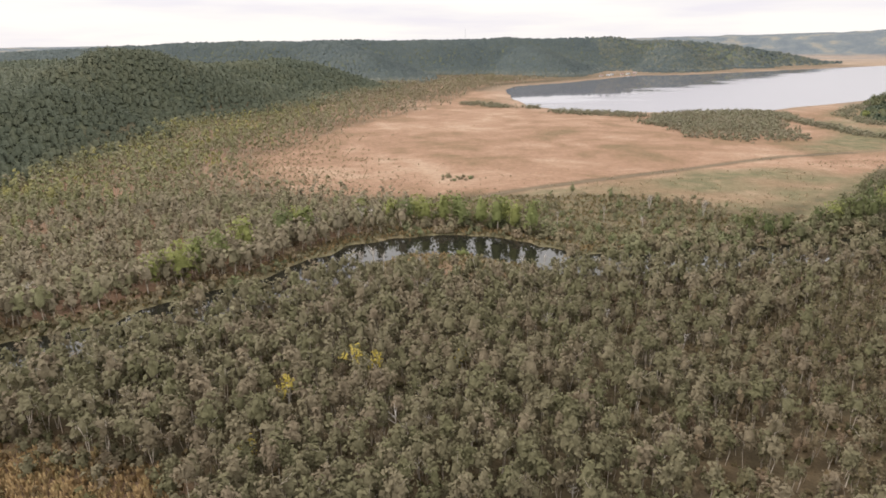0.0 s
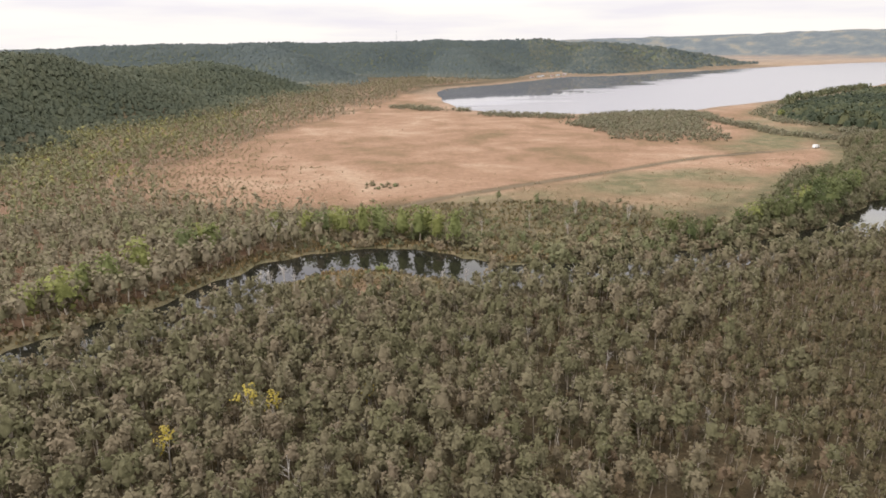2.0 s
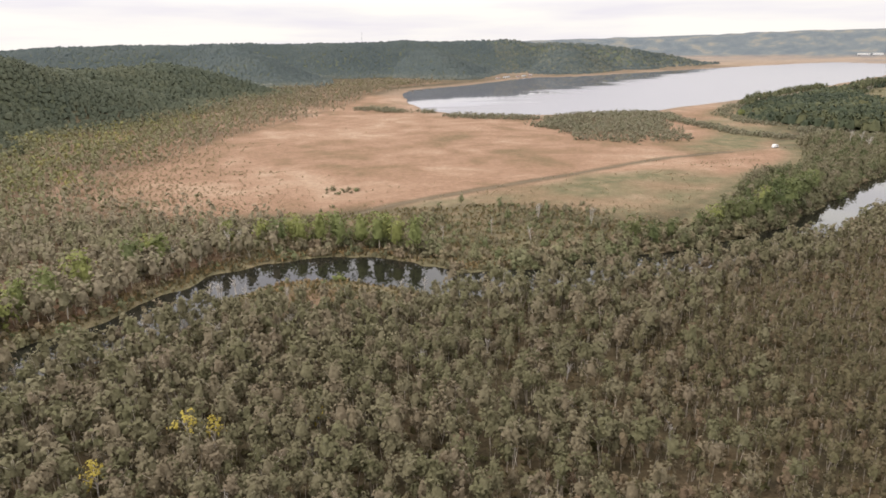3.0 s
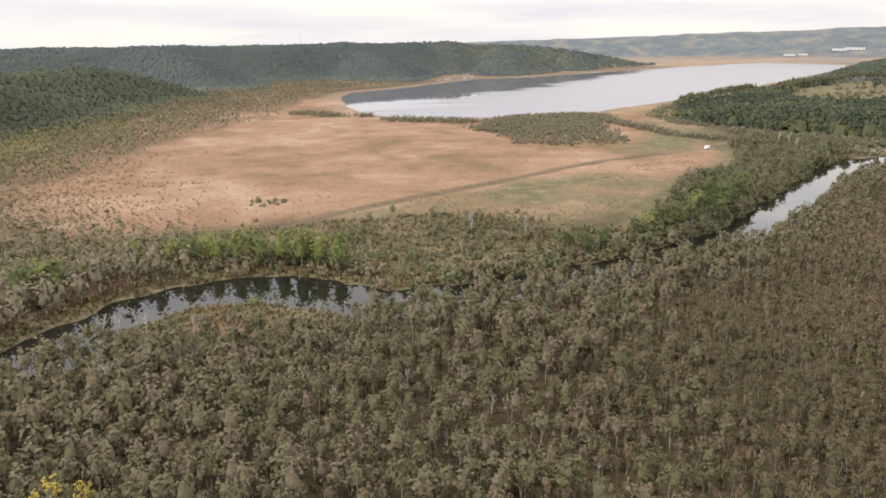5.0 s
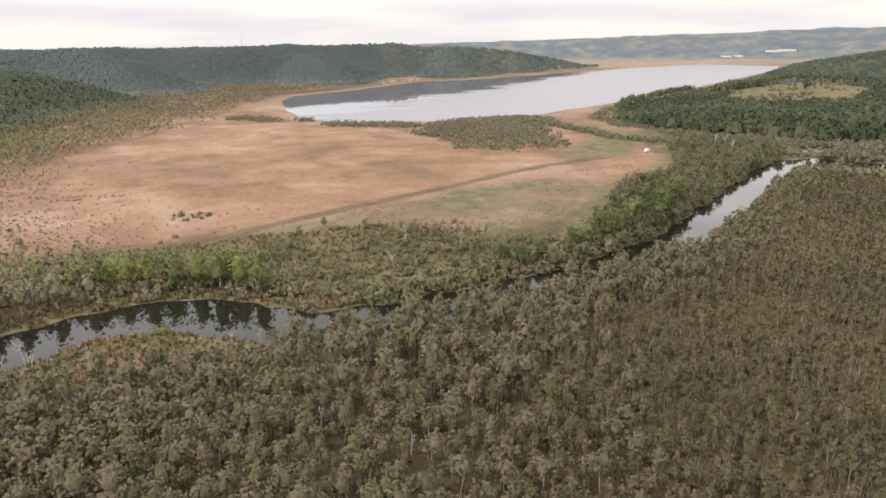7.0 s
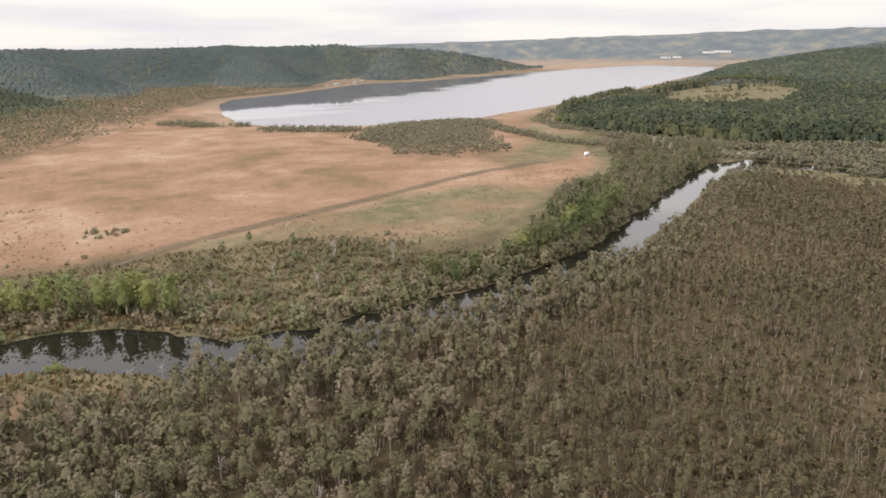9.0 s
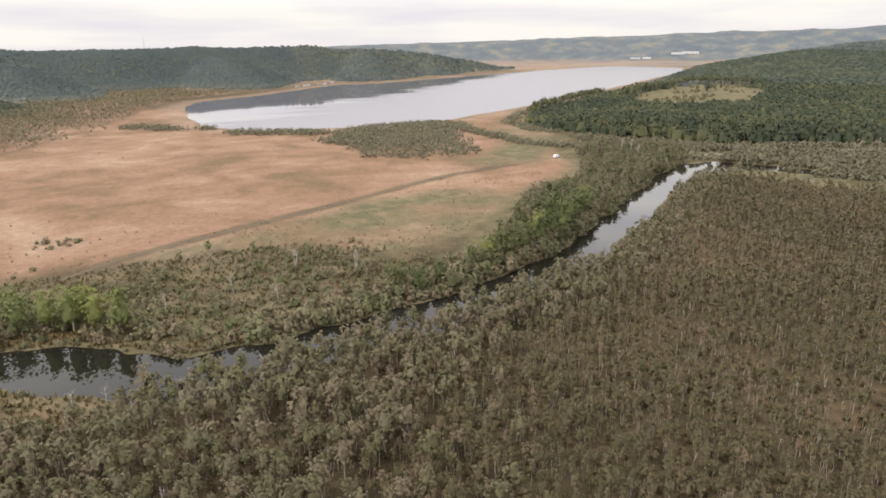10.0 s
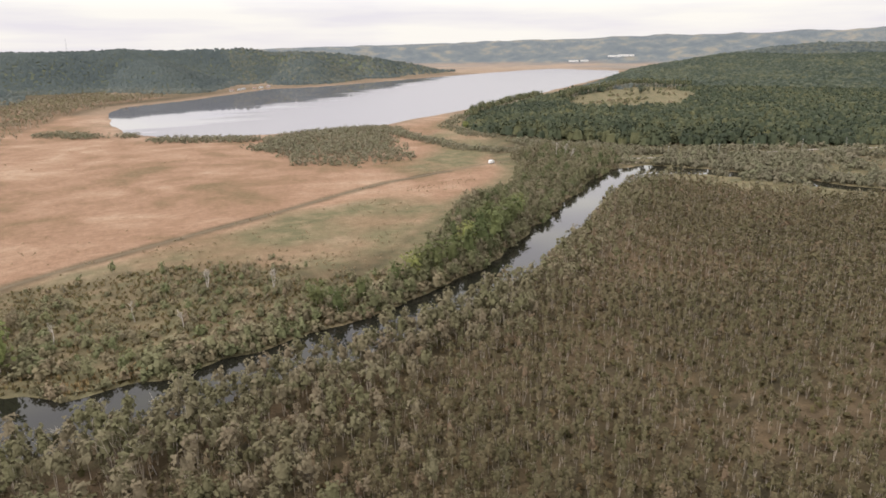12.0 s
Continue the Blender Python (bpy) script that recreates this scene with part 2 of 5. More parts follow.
def spray_crown(rng, n, width, low, high, size, tufts=6, thin=0.62, top=0.75, lift=0.7, whole=0.6):
    """An uneven crown of n leafy sprays that reach out and up from tufts strewn through its height, with gaps between them."""
    tall = high - low
    hub = np.array((0, 0, low + tall * (0.1 if whole < 0.7 else 0.3)))
    u = (np.arange(tufts) + rng.uniform(0.1, 0.9, tufts)) / tufts
    a = rng.uniform(0, 6.283) + 2.4 * np.arange(tufts) + rng.normal(0, 0.4, tufts)
    far = 0.5 * width * np.sin(math.pi * (0.16 + 0.84 * top * u)) ** 0.7 * rng.uniform(0.3, 0.85, tufts)
    far[-1] *= 0.3
    c = np.stack([far * np.cos(a), far * np.sin(a), low + tall * (0.08 + 0.84 * u)], 1)
    k = rng.integers(0, tufts, n)
    p = c[k] + rng.normal(0, 1, (n, 3)) * (0.115 * width, 0.115 * width, 0.06 * tall + 0.05 * width)
    p[:, 2] = np.clip(p[:, 2], low, high)
    out = unit(unit(p - hub) * whole + unit(p - c[k] + (0, 0, 0.06 * width)) * (1.1 - whole))
    nrm = unit(out + rng.normal(0, 0.34, (n, 3)) + (0, 0, 0.35))
    d = rng.normal(0, 0.6, (n, 3)) + (0, 0, lift)
    d = unit(d - nrm * (d * nrm).sum(1, keepdims=True))
    b = np.cross(nrm, d)
    s = size * rng.uniform(0.6, 1.4, (n, 1))
    w = s * thin * rng.uniform(0.6, 1.3, (n, 1))
    bend = nrm * s * 0.16
    v = np.stack([p + d * s * 0.5 - bend, p + b * w * 0.5 + bend, p - d * s * 0.5 - bend, p - b * w * 0.5 + bend], 1)
    vn = unit(out * 0.7 + nrm * 0.3 + (0, 0, 0.2))
    return v.reshape(-1, 3), np.arange(4 * n).reshape(-1, 4), np.repeat(vn, 4, axis=0)


def dome_crown(rng, width, low, high, sides=6, sprays=0, size=2.0):
    """A distant tree's crown as one uneven dome, with a few sprays that break its outline."""
    ring = np.arange(sides) * 2 * math.pi / sides + rng.uniform(0, 1)
    rows, tall = [], high - low
    for zf, rf in ((0.0, 0.98), (0.68, 0.72)):
        a, rr = ring + rng.normal(0, 0.12, sides), 0.5 * width * rf * rng.uniform(0.76, 1.2, sides)
        rows.append(np.stack([rr * np.cos(a), rr * np.sin(a), low + tall * (zf + rng.uniform(-0.1, 0.22, sides))], 1))
    v = np.vstack(rows)
    f = [(i, (i + 1) % sides, sides + (i + 1) % sides, sides + i) for i in range(sides)]
    if sides == 6:
        v[9, 2] += tall * 0.15
        f += [(6, 7, 8, 9), (9, 10, 11, 6)]
    else:
        f += [(4, 5, 6, 7)]
    n = unit(v - (0, 0, low - 0.1 * tall) + rng.normal(0, 0.12 * width, v.shape))
    pieces = [(v, np.array(f), n)]
    if sprays:
        d = rng.normal(0, 1, (sprays, 3))
        d[:, 2] = np.abs(d[:, 2])
        mid = np.array((0, 0, low + tall * 0.25))
        pieces.append(leaf_clumps(rng, mid + unit(d) * (0.48 * width, 0.48 * width, 0.8 * tall), size, mid))
    return join(pieces)


def tube(points, radii, sides=4):
    """A tapered tube through points."""
    points = np.array(points, float)
    vs, fs, ns = [], [], []
    ang = np.arange(sides) * 2 * math.pi / sides
    for i, p in enumerate(points):
        d = points[min(i + 1, len(points) - 1)] - points[max(i - 1, 0)]
        d = d / (np.linalg.norm(d) + 1e-9)
        a = np.cross(d, (0.3, 0.9, 0.2))
        a /= np.linalg.norm(a)
        b = np.cross(d, a)
        ring = np.cos(ang)[:, None] * a + np.sin(ang)[:, None] * b
        vs.append(p + radii[i] * ring)
        ns.append(ring)
    for i in range(len(points) - 1):
        for j in range(sides):
            k = (j + 1) % sides
            fs.append((i * sides + j, i * sides + k, (i + 1) * sides + k, (i + 1) * sides + j))
    return np.vstack(vs), np.array(fs), np.vstack(ns)


def join(pieces):
    vs, fs, ns, n = [], [], [], 0
    for v, f, m in pieces:
        vs.append(v)
        fs.append(f + n)
        ns.append(m)
        n += len(v)
    return np.vstack(vs), np.vstack(fs), np.vstack(ns)


def stems(rng, h, r, count, spread, limbs=3, sides=3):
    """Leaning tapered stems from one root, each with limbs that fork off."""
    out = []
    for k in range(count):
        a = rng.uniform(0, 6.283)
        s = spread * (0.3 + 0.7 * rng.random()) if count > 1 else spread * 0.3
        dx, dy, top = s * math.cos(a), s * math.sin(a), h * rng.uniform(0.85, 1.0)
        kx, ky = rng.normal(0, 0.06 * h, 2)
        p1, p2 = np.array((dx * 0.4 + kx, dy * 0.4 + ky, top * 0.5)), np.array((dx, dy, top))
        out.append(tube([(0.1 * dx, 0.1 * dy, -0.3), p1, p2], [r, r * 0.7, r * 0.2], sides))
        for q in range(limbs):
            u = rng.uniform(0.1, 0.8)
            base = p1 + (p2 - p1) * u
            b = rng.uniform(0, 6.283)
            ln = h * rng.uniform(0.14, 0.3)
            out.append(tube([base, base + (ln * 0.8 * math.cos(b), ln * 0.8 * math.sin(b), ln * 0.75)], [r * 0.45, r * 0.12], 3))
    return join(out)


def spread(seed, box, step, keep):
    """Jittered places over a box (x0, y0, x1, y1), thinned by keep(x, y), which gives 0 to 1."""
    rng = np.random.default_rng(seed)
    gx, gy = np.meshgrid(np.arange(box[0], box[2], step), np.arange(box[1], box[3], step))
    x = (gx + rng.uniform(-0.55, 0.55, gx.shape) * step).ravel()
    y = (gy + rng.uniform(-0.55, 0.55, gy.shape) * step).ravel()
    m = rng.random(x.shape) < keep(x, y)
    return x[m], y[m]


def strew(name, seed, kinds, x, y, size, mats, tint=None, sink=0.0, z=None, hug=0.0):
    """One joined mesh of many plants. kinds: (crown verts, faces, normals, wood verts, faces, normals) to pick from."""
    rng = np.random.default_rng(seed)
    n = len(x)
    z = (height(x, y) if z is None else z) - sink
    pick, turn = rng.integers(0, len(kinds), n), rng.uniform(0, 6.283, n)
    tint = rng.random(n) if tint is None else tint
    vs, fs, sl, tn, ns, off = [], [], [], [], [], 0
    slope = unit(np.stack([hills(x - 18, y) - hills(x + 18, y), hills(x, y - 18) - hills(x, y + 18), np.full(n, 17.0)], 1)) if hug else None
    for k, (cv, cf, cn, wv, wf, wn) in enumerate(kinds):
        i = np.where(pick == k)[0]
        if not len(i):
            continue
        v, f, m = cv, cf, cn
        slot = np.zeros(len(cf), int)
        if wv is not None:
            v, f, m = np.vstack([cv, wv]), np.vstack([cf, wf + len(cv)]), np.vstack([cn, wn])
            slot = np.r_[slot, np.ones(len(wf), int)]
        c, s = np.cos(turn[i])[:, None], np.sin(turn[i])[:, None]
        sz = size[i][:, None]
        tall = sz * rng.uniform(0.88, 1.14, (len(i), 1))
        out = np.stack([(v[:, 0] * c - v[:, 1] * s) * sz + x[i][:, None], (v[:, 0] * s + v[:, 1] * c) * sz + y[i][:, None],
                        v[:, 2] * tall + z[i][:, None]], 2)
        vs.append(out.reshape(-1, 3))
        turned = np.stack([m[:, 0] * c - m[:, 1] * s, m[:, 0] * s + m[:, 1] * c, np.broadcast_to(m[:, 2], (len(i), len(m)))], 2)
        if hug:
            turned = unit(turned * (1 - hug) + slope[i][:, None, :] * hug)
        ns.append(turned.reshape(-1, 3))
        fs.append((f[None] + (np.arange(len(i)) * len(v))[:, None, None] + off).reshape(-1, 4))
        sl.append(np.tile(slot, len(i)))
        tn.append(np.repeat(1 + tint[i], len(v)))
        off += len(v) * len(i)
    me = quad_mesh(name, np.vstack(vs), np.vstack(fs), np.concatenate(sl), np.concatenate(tn), True, np.vstack(ns))
    for m in mats:
        me.materials.append(m)
    return new(name, me)


# ---- materials ----
def material(name):
    m = bpy.data.materials.new(name)
    m.use_nodes = True
    nt = m.node_tree
    nt.nodes.clear()
    out = nt.nodes.new("ShaderNodeOutputMaterial")
    b = nt.nodes.new("ShaderNodeBsdfPrincipled")
    nt.links.new(b.outputs[0], out.inputs[0])
    return m, nt, b, out


def noise_node(nt, scale, detail=4.0, vec=None, rough=0.55):
    n = nt.nodes.new("ShaderNodeTexNoise")
    n.inputs["Scale"].default_value, n.inputs["Detail"].default_value, n.inputs["Roughness"].default_value = scale, detail, rough
    if vec is not None:
        nt.links.new(vec, n.inputs["Vector"])
    return n.outputs[0]


def place(nt, scale=(1, 1, 1), turn=0.0):
    g, m = nt.nodes.new("ShaderNodeNewGeometry"), nt.nodes.new("ShaderNodeMapping")
    m.inputs["Scale"].default_value, m.inputs["Rotation"].default_value = scale, (0, 0, turn)
    nt.links.new(g.outputs["Position"], m.inputs[0])
    return m.outputs[0]


def ramp_node(nt, fac, stops):
    r = nt.nodes.new("ShaderNodeValToRGB")
    e = r.color_ramp.elements
    while len(e) < len(stops):
        e.new(0.5)
    for el, (p, c) in zip(e, stops):
        el.position, el.color = p, (*c, 1) if len(c) == 3 else c
    nt.links.new(fac, r.inputs[0])
    return r.outputs[0]


def mix_node(nt, fac, a, b, how="MIX"):
    m = nt.nodes.new("ShaderNodeMix")
    m.data_type, m.blend_type = "RGBA", how
    for k, v in ((0, fac), (6, a), (7, b)):
        if isinstance(v, (int, float)):
            m.inputs[k].default_value = v
        elif isinstance(v, tuple):
            m.inputs[k].default_value = (*v, 1)
        else:
            nt.links.new(v, m.inputs[k])
    return m.outputs[2]


def math_node(nt, op, a, b=0.0):
    m = nt.nodes.new("ShaderNodeMath")
    m.operation = op
    for k, v in ((0, a), (1, b)):
        if isinstance(v, (int, float)):
            m.inputs[k].default_value = v
        else:
            nt.links.new(v, m.inputs[k])
    return m.outputs[0]


def attr(nt, name):
    a = nt.nodes.new("ShaderNodeAttribute")
    a.attribute_name = name
    return a.outputs["Fac"]


def bump(nt, b, h, strength, dist):
    n = nt.nodes.new("ShaderNodeBump")
    n.inputs["Strength"].default_value, n.inputs["Distance"].default_value = strength, dist
    nt.links.new(h, n.inputs["Height"])
    nt.links.new(n.outputs[0], b.inputs["Normal"])


def leaf_material(name, colours, through_light=0.28, patch=0.02):
    """Foliage: each plant takes its own tone from a range, with drifts over the wood and fine mottling."""
    m, nt, b, out = material(name)
    info = nt.nodes.new("ShaderNodeObjectInfo")
    tone = attr(nt, "tint")    # strewn plants carry 1 to 2, single things none
    single = math_node(nt, "LESS_THAN", tone, 0.5)
    own = math_node(nt, "FRACT", math_node(nt, "ADD", tone, math_node(nt, "MULTIPLY", info.outputs["Random"], single)))
    where = place(nt)
    drift = noise_node(nt, patch, 3, where)
    fac = math_node(nt, "ADD", math_node(nt, "MULTIPLY", own, 0.72), math_node(nt, "MULTIPLY", math_node(nt, "SUBTRACT", drift, 0.3), 0.7))
    col = ramp_node(nt, fac, [(i / max(1, len(colours) - 1), c) for i, c in enumerate(colours)])
    fine = ramp_node(nt, noise_node(nt, 2.2, 3, where), [(0.25, (0.74, 0.74, 0.72)), (0.75, (1.2, 1.19, 1.17))])
    col = mix_node(nt, 1.0, col, fine, "MULTIPLY")
    nt.links.new(col, b.inputs["Base Color"])
    bump(nt, b, noise_node(nt, 1.7, 5, where, 0.7), 0.7, 0.35)
    b.inputs["Roughness"].default_value, b.inputs["Specular IOR Level"].default_value = 0.75, 0.15
    tr, mx = nt.nodes.new("ShaderNodeBsdfTranslucent"), nt.nodes.new("ShaderNodeMixShader")
    nt.links.new(col, tr.inputs[0])
    mx.inputs[0].default_value = through_light
    nt.links.new(b.outputs[0], mx.inputs[1])
    nt.links.new(tr.outputs[0], mx.inputs[2])
    nt.links.new(mx.outputs[0], out.inputs[0])
    return m


def plain_material(name, a, b_col, scale=3.0, rough=0.8, relief=0.0, metal=0.0):
    m, nt, b, out = material(name)
    where = place(nt)
    n1 = noise_node(nt, scale, 5, where)
    n2 = noise_node(nt, scale * 0.13, 3, where)
    f = math_node(nt, "ADD", math_node(nt, "MULTIPLY", n1, 0.6), math_node(nt, "MULTIPLY", n2, 0.4))
    nt.links.new(ramp_node(nt, f, [(0.3, a), (0.7, b_col)]), b.inputs["Base Color"])
    b.inputs["Roughness"].default_value, b.inputs["Metallic"].default_value = rough, metal
    b.inputs["Specular IOR Level"].default_value = 0.1 if rough > 0.7 else 0.5
    if relief:
        bump(nt, b, n1, 0.6, relief)
    return m


def ground_material():
    m, nt, b, out = material("marsh_ground")
    where = place(nt)
    big, mid, fine = noise_node(nt, 0.012, 5, where), noise_node(nt, 0.09, 5, where), noise_node(nt, 1.4, 5, where, 0.65)
    warp = nt.nodes.new("ShaderNodeVectorMath")
    warp.operation = "ADD"
    shift = nt.nodes.new("ShaderNodeVectorMath")
    shift.operation = "SCALE"
    shift.inputs["Scale"].default_value = 60.0
    wn = nt.nodes.new("ShaderNodeTexNoise")
    wn.inputs["Scale"].default_value = 0.01
    nt.links.new(where, wn.inputs["Vector"])
    nt.links.new(wn.outputs[1], shift.inputs[0])
    nt.links.new(where, warp.inputs[0])
    nt.links.new(shift.outputs[0], warp.inputs[1])
    drift = noise_node(nt, 0.014, 6, warp.outputs[0], 0.6)
    patch = noise_node(nt, 0.045, 5, warp.outputs[0], 0.58)
    floor = ramp_node(nt, mid, [(0.3, (0.055, 0.047, 0.029)), (0.5, (0.09, 0.072, 0.042)), (0.72, (0.135, 0.1, 0.058))])
    reed_f = math_node(nt, "ADD", math_node(nt, "MULTIPLY", patch, 0.34), math_node(nt, "MULTIPLY", drift, 0.66))
    reed = ramp_node(nt, reed_f, [(0.38, (0.175, 0.125, 0.072)), (0.44, (0.225, 0.146, 0.09)), (0.5, (0.268, 0.17, 0.112)), (0.56, (0.305, 0.203, 0.136)), (0.64, (0.36, 0.26, 0.182))])
    green = ramp_node(nt, mid, [(0.3, (0.105, 0.102, 0.056)), (0.5, (0.15, 0.136, 0.076)), (0.7, (0.22, 0.175, 0.108))])
    sand_and_haze = ramp_node(nt, mid, [(0.3, (0.30, 0.25, 0.19)), (0.7, (0.45, 0.39, 0.31))])
    # far slopes: blue-grey haze put into the ground colour, with paler fields
    hazy_slopes = ramp_node(nt, noise_node(nt, 0.009, 6, where, 0.65), [(0.40, (0.12, 0.142, 0.158)), (0.52, (0.15, 0.17, 0.176)), (0.66, (0.235, 0.222, 0.185))])
    wood = ramp_node(nt, mid, [(0.3, (0.085, 0.10, 0.065)), (0.7, (0.125, 0.135, 0.085))])
    col = mix_node(nt, attr(nt, "wood"), floor, wood)
    col = mix_node(nt, attr(nt, "hazy_slopes"), col, hazy_slopes)
    col = mix_node(nt, attr(nt, "reed"), col, reed)
    col = mix_node(nt, attr(nt, "green"), col, green)
    col = mix_node(nt, attr(nt, "sand_and_haze"), col, sand_and_haze)
    lane = ramp_node(nt, patch, [(0.35, (0.085, 0.07, 0.044)), (0.65, (0.15, 0.115, 0.072))])
    col = mix_node(nt, attr(nt, "lane"), col, lane)
    tuss = ramp_node(nt, noise_node(nt, 0.28, 4, where, 0.6), [(0.3, (0.82, 0.8, 0.78)), (0.7, (1.12, 1.12, 1.11))])
    col = mix_node(nt, 1.0, col, tuss, "MULTIPLY")
    grain = ramp_node(nt, fine, [(0.25, (0.6, 0.6, 0.6)), (0.75, (1.28, 1.28, 1.28))])
    col = mix_node(nt, 1.0, col, grain, "MULTIPLY")
    nt.links.new(col, b.inputs["Base Color"])
    b.inputs["Roughness"].default_value, b.inputs["Specular IOR Level"].default_value = 0.95, 0.1
    bump(nt, b, fine, 0.7, 0.5)
    return m


def water_material(name, ripple, scale, streak=False, body=(0.012, 0.012, 0.009)):
    m, nt, b, out = material(name)
    b.inputs["Base Color"].default_value = (*body, 1)
    b.inputs["IOR"].default_value = 1.333
    small = noise_node(nt, scale, 3, place(nt, (1, 0.55, 1), 0.4))
    if streak:
        band = noise_node(nt, 1.0, 4, place(nt, (0.0035, 0.02, 1), -0.75))
        # open water is ruffled by wind; the water under the north-western shore lies calm, with streaks
        sep = nt.nodes.new("ShaderNodeSeparateXYZ")
        nt.links.new(place(nt), sep.inputs[0])
        lee = math_node(nt, "SUBTRACT", math_node(nt, "MULTIPLY", sep.outputs[0], 1.0), math_node(nt, "MULTIPLY", sep.outputs[1], 0.75))
        lee = math_node(nt, "ADD", math_node(nt, "DIVIDE", math_node(nt, "ADD", lee, 680.0), 160.0), math_node(nt, "MULTIPLY", math_node(nt, "SUBTRACT", band, 0.5), 2.2))
        mask = ramp_node(nt, math_node(nt, "ADD", lee, 0.5), [(0.35, (0, 0, 0)), (0.75, (1, 1, 1))])
        small = math_node(nt, "MULTIPLY", small, math_node(nt, "ADD", math_node(nt, "MULTIPLY", mask, 1.0), 0.03))
        b.inputs["Roughness"].default_value = 0.04
        nt.links.new(math_node(nt, "ADD", math_node(nt, "MULTIPLY", mask, 0.2), 0.03), b.inputs["Roughness"])
    else:
        b.inputs["Roughness"].default_value = 0.03
    bump(nt, b, small, ripple, 0.03)
    return m


M_GROUND = ground_material()
M_RIVER = water_material("river_water", 0.12, 1.6)
M_LAKE = water_material("lake_water", 0.25, 0.8, True, (0.135, 0.128, 0.15))
M_ALDER = leaf_material("alder_leaves", [(0.13, 0.127, 0.068), (0.172, 0.155, 0.092), (0.15, 0.145, 0.076), (0.2, 0.177, 0.11), (0.205, 0.165, 0.112), (0.178, 0.162, 0.093)])
M_POLE = leaf_material("pole_wood_leaves", [(0.105, 0.098, 0.053), (0.152, 0.127, 0.073), (0.126, 0.115, 0.059), (0.173, 0.139, 0.083), (0.191, 0.137, 0.09), (0.155, 0.131, 0.073)])
M_WEST = leaf_material("autumn_leaves", [(0.205, 0.184, 0.125), (0.262, 0.222, 0.152), (0.225, 0.21, 0.124), (0.2, 0.205, 0.102), (0.35, 0.32, 0.115)])
M_SCRUB = leaf_material("scrub_leaves", [(0.145, 0.163, 0.084), (0.235, 0.203, 0.131), (0.181, 0.2, 0.097), (0.284, 0.224, 0.151), (0.181, 0.208, 0.09)])
M_THICKET = leaf_material("thicket_leaves", [(0.175, 0.182, 0.118), (0.235, 0.212, 0.15), (0.205, 0.205, 0.128), (0.262, 0.228, 0.165)], 0.35)
M_BELT = leaf_material("belt_leaves", [(0.092, 0.112, 0.054), (0.225, 0.2, 0.128), (0.125, 0.145, 0.066), (0.28, 0.238, 0.165), (0.16, 0.168, 0.084), (0.215, 0.195, 0.12)], 0.4)
M_FRESH = leaf_material("fresh_green_leaves", [(0.146, 0.171, 0.078), (0.2, 0.225, 0.086), (0.297, 0.308, 0.103)], 0.35)
M_DEEP = leaf_material("deep_green_leaves", [(0.075, 0.096, 0.042), (0.105, 0.128, 0.052), (0.14, 0.155, 0.066), (0.175, 0.18, 0.078)], 0.35)
# western hill forest: base colour lightened to stand in for haze
M_HAZY_OAK = leaf_material("hazy_oak_leaves", [(0.073, 0.09, 0.067), (0.094, 0.109, 0.075), (0.118, 0.128, 0.084), (0.144, 0.142, 0.086), (0.176, 0.165, 0.086)], 0.2, 0.008)
# ridge and skyline forest: distance haze painted into the colour as blue-grey
M_HAZY_RIDGE = leaf_material("hazy_ridge_leaves", [(0.078, 0.1, 0.104), (0.096, 0.119, 0.116), (0.112, 0.131, 0.12), (0.14, 0.148, 0.12), (0.177, 0.177, 0.12)], 0.2, 0.004)
# eastern hill forest: kept dark, without the western hills' haze lightening
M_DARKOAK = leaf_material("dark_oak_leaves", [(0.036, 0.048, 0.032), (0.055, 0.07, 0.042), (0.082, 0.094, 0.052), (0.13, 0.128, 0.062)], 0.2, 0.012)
# plateau forest: the eastern oak tone paled to imitate haze farther off
M_HAZY_PLATEAU = leaf_material("hazy_plateau_leaves", [(0.05, 0.066, 0.05), (0.066, 0.084, 0.06), (0.09, 0.105, 0.068), (0.13, 0.132, 0.078)], 0.2, 0.006)
M_YELLOW = leaf_material("yellow_leaves", [(0.42, 0.34, 0.07), (0.55, 0.45, 0.11)], 0.35)
M_BARK = plain_material("pale_bark", (0.40, 0.35, 0.28), (0.62, 0.55, 0.46), 6.0, 0.85)
M_DEAD = plain_material("bleached_wood", (0.38, 0.35, 0.31), (0.60, 0.56, 0.51), 6.0, 0.8)
M_DARKBARK = plain_material("dark_bark", (0.09, 0.075, 0.06), (0.17, 0.145, 0.12), 6.0, 0.9)
M_DIRT = plain_material("dirt_track", (0.11, 0.09, 0.06), (0.17, 0.135, 0.09), 0.8, 0.95, 0.05)
M_GRAVEL = plain_material("gravel_road", (0.20, 0.18, 0.15), (0.30, 0.27, 0.23), 1.5, 0.95, 0.03)
M_WHITE = plain_material("white_paint", (0.74, 0.74, 0.73), (0.82, 0.82, 0.81), 4.0, 0.45)
M_PLASTER = plain_material("weathered_plaster", (0.42, 0.40, 0.37), (0.56, 0.54, 0.50), 1.5, 0.85)
M_ROOF = plain_material("sheet_roof", (0.22, 0.12, 0.10), (0.30, 0.20, 0.17), 2.0, 0.6)
M_GLASS = plain_material("dark_glass", (0.02, 0.022, 0.025), (0.03, 0.033, 0.036), 2.0, 0.08)
M_RUBBER = plain_material("rubber", (0.02, 0.02, 0.02), (0.035, 0.035, 0.035), 8.0, 0.9)
M_CONCRETE = plain_material("concrete", (0.32, 0.31, 0.29), (0.45, 0.44, 0.41), 2.0, 0.85)
M_GREYROOF = plain_material("grey_sheet_roof", (0.22, 0.23, 0.24), (0.32, 0.33, 0.34), 2.0, 0.6)
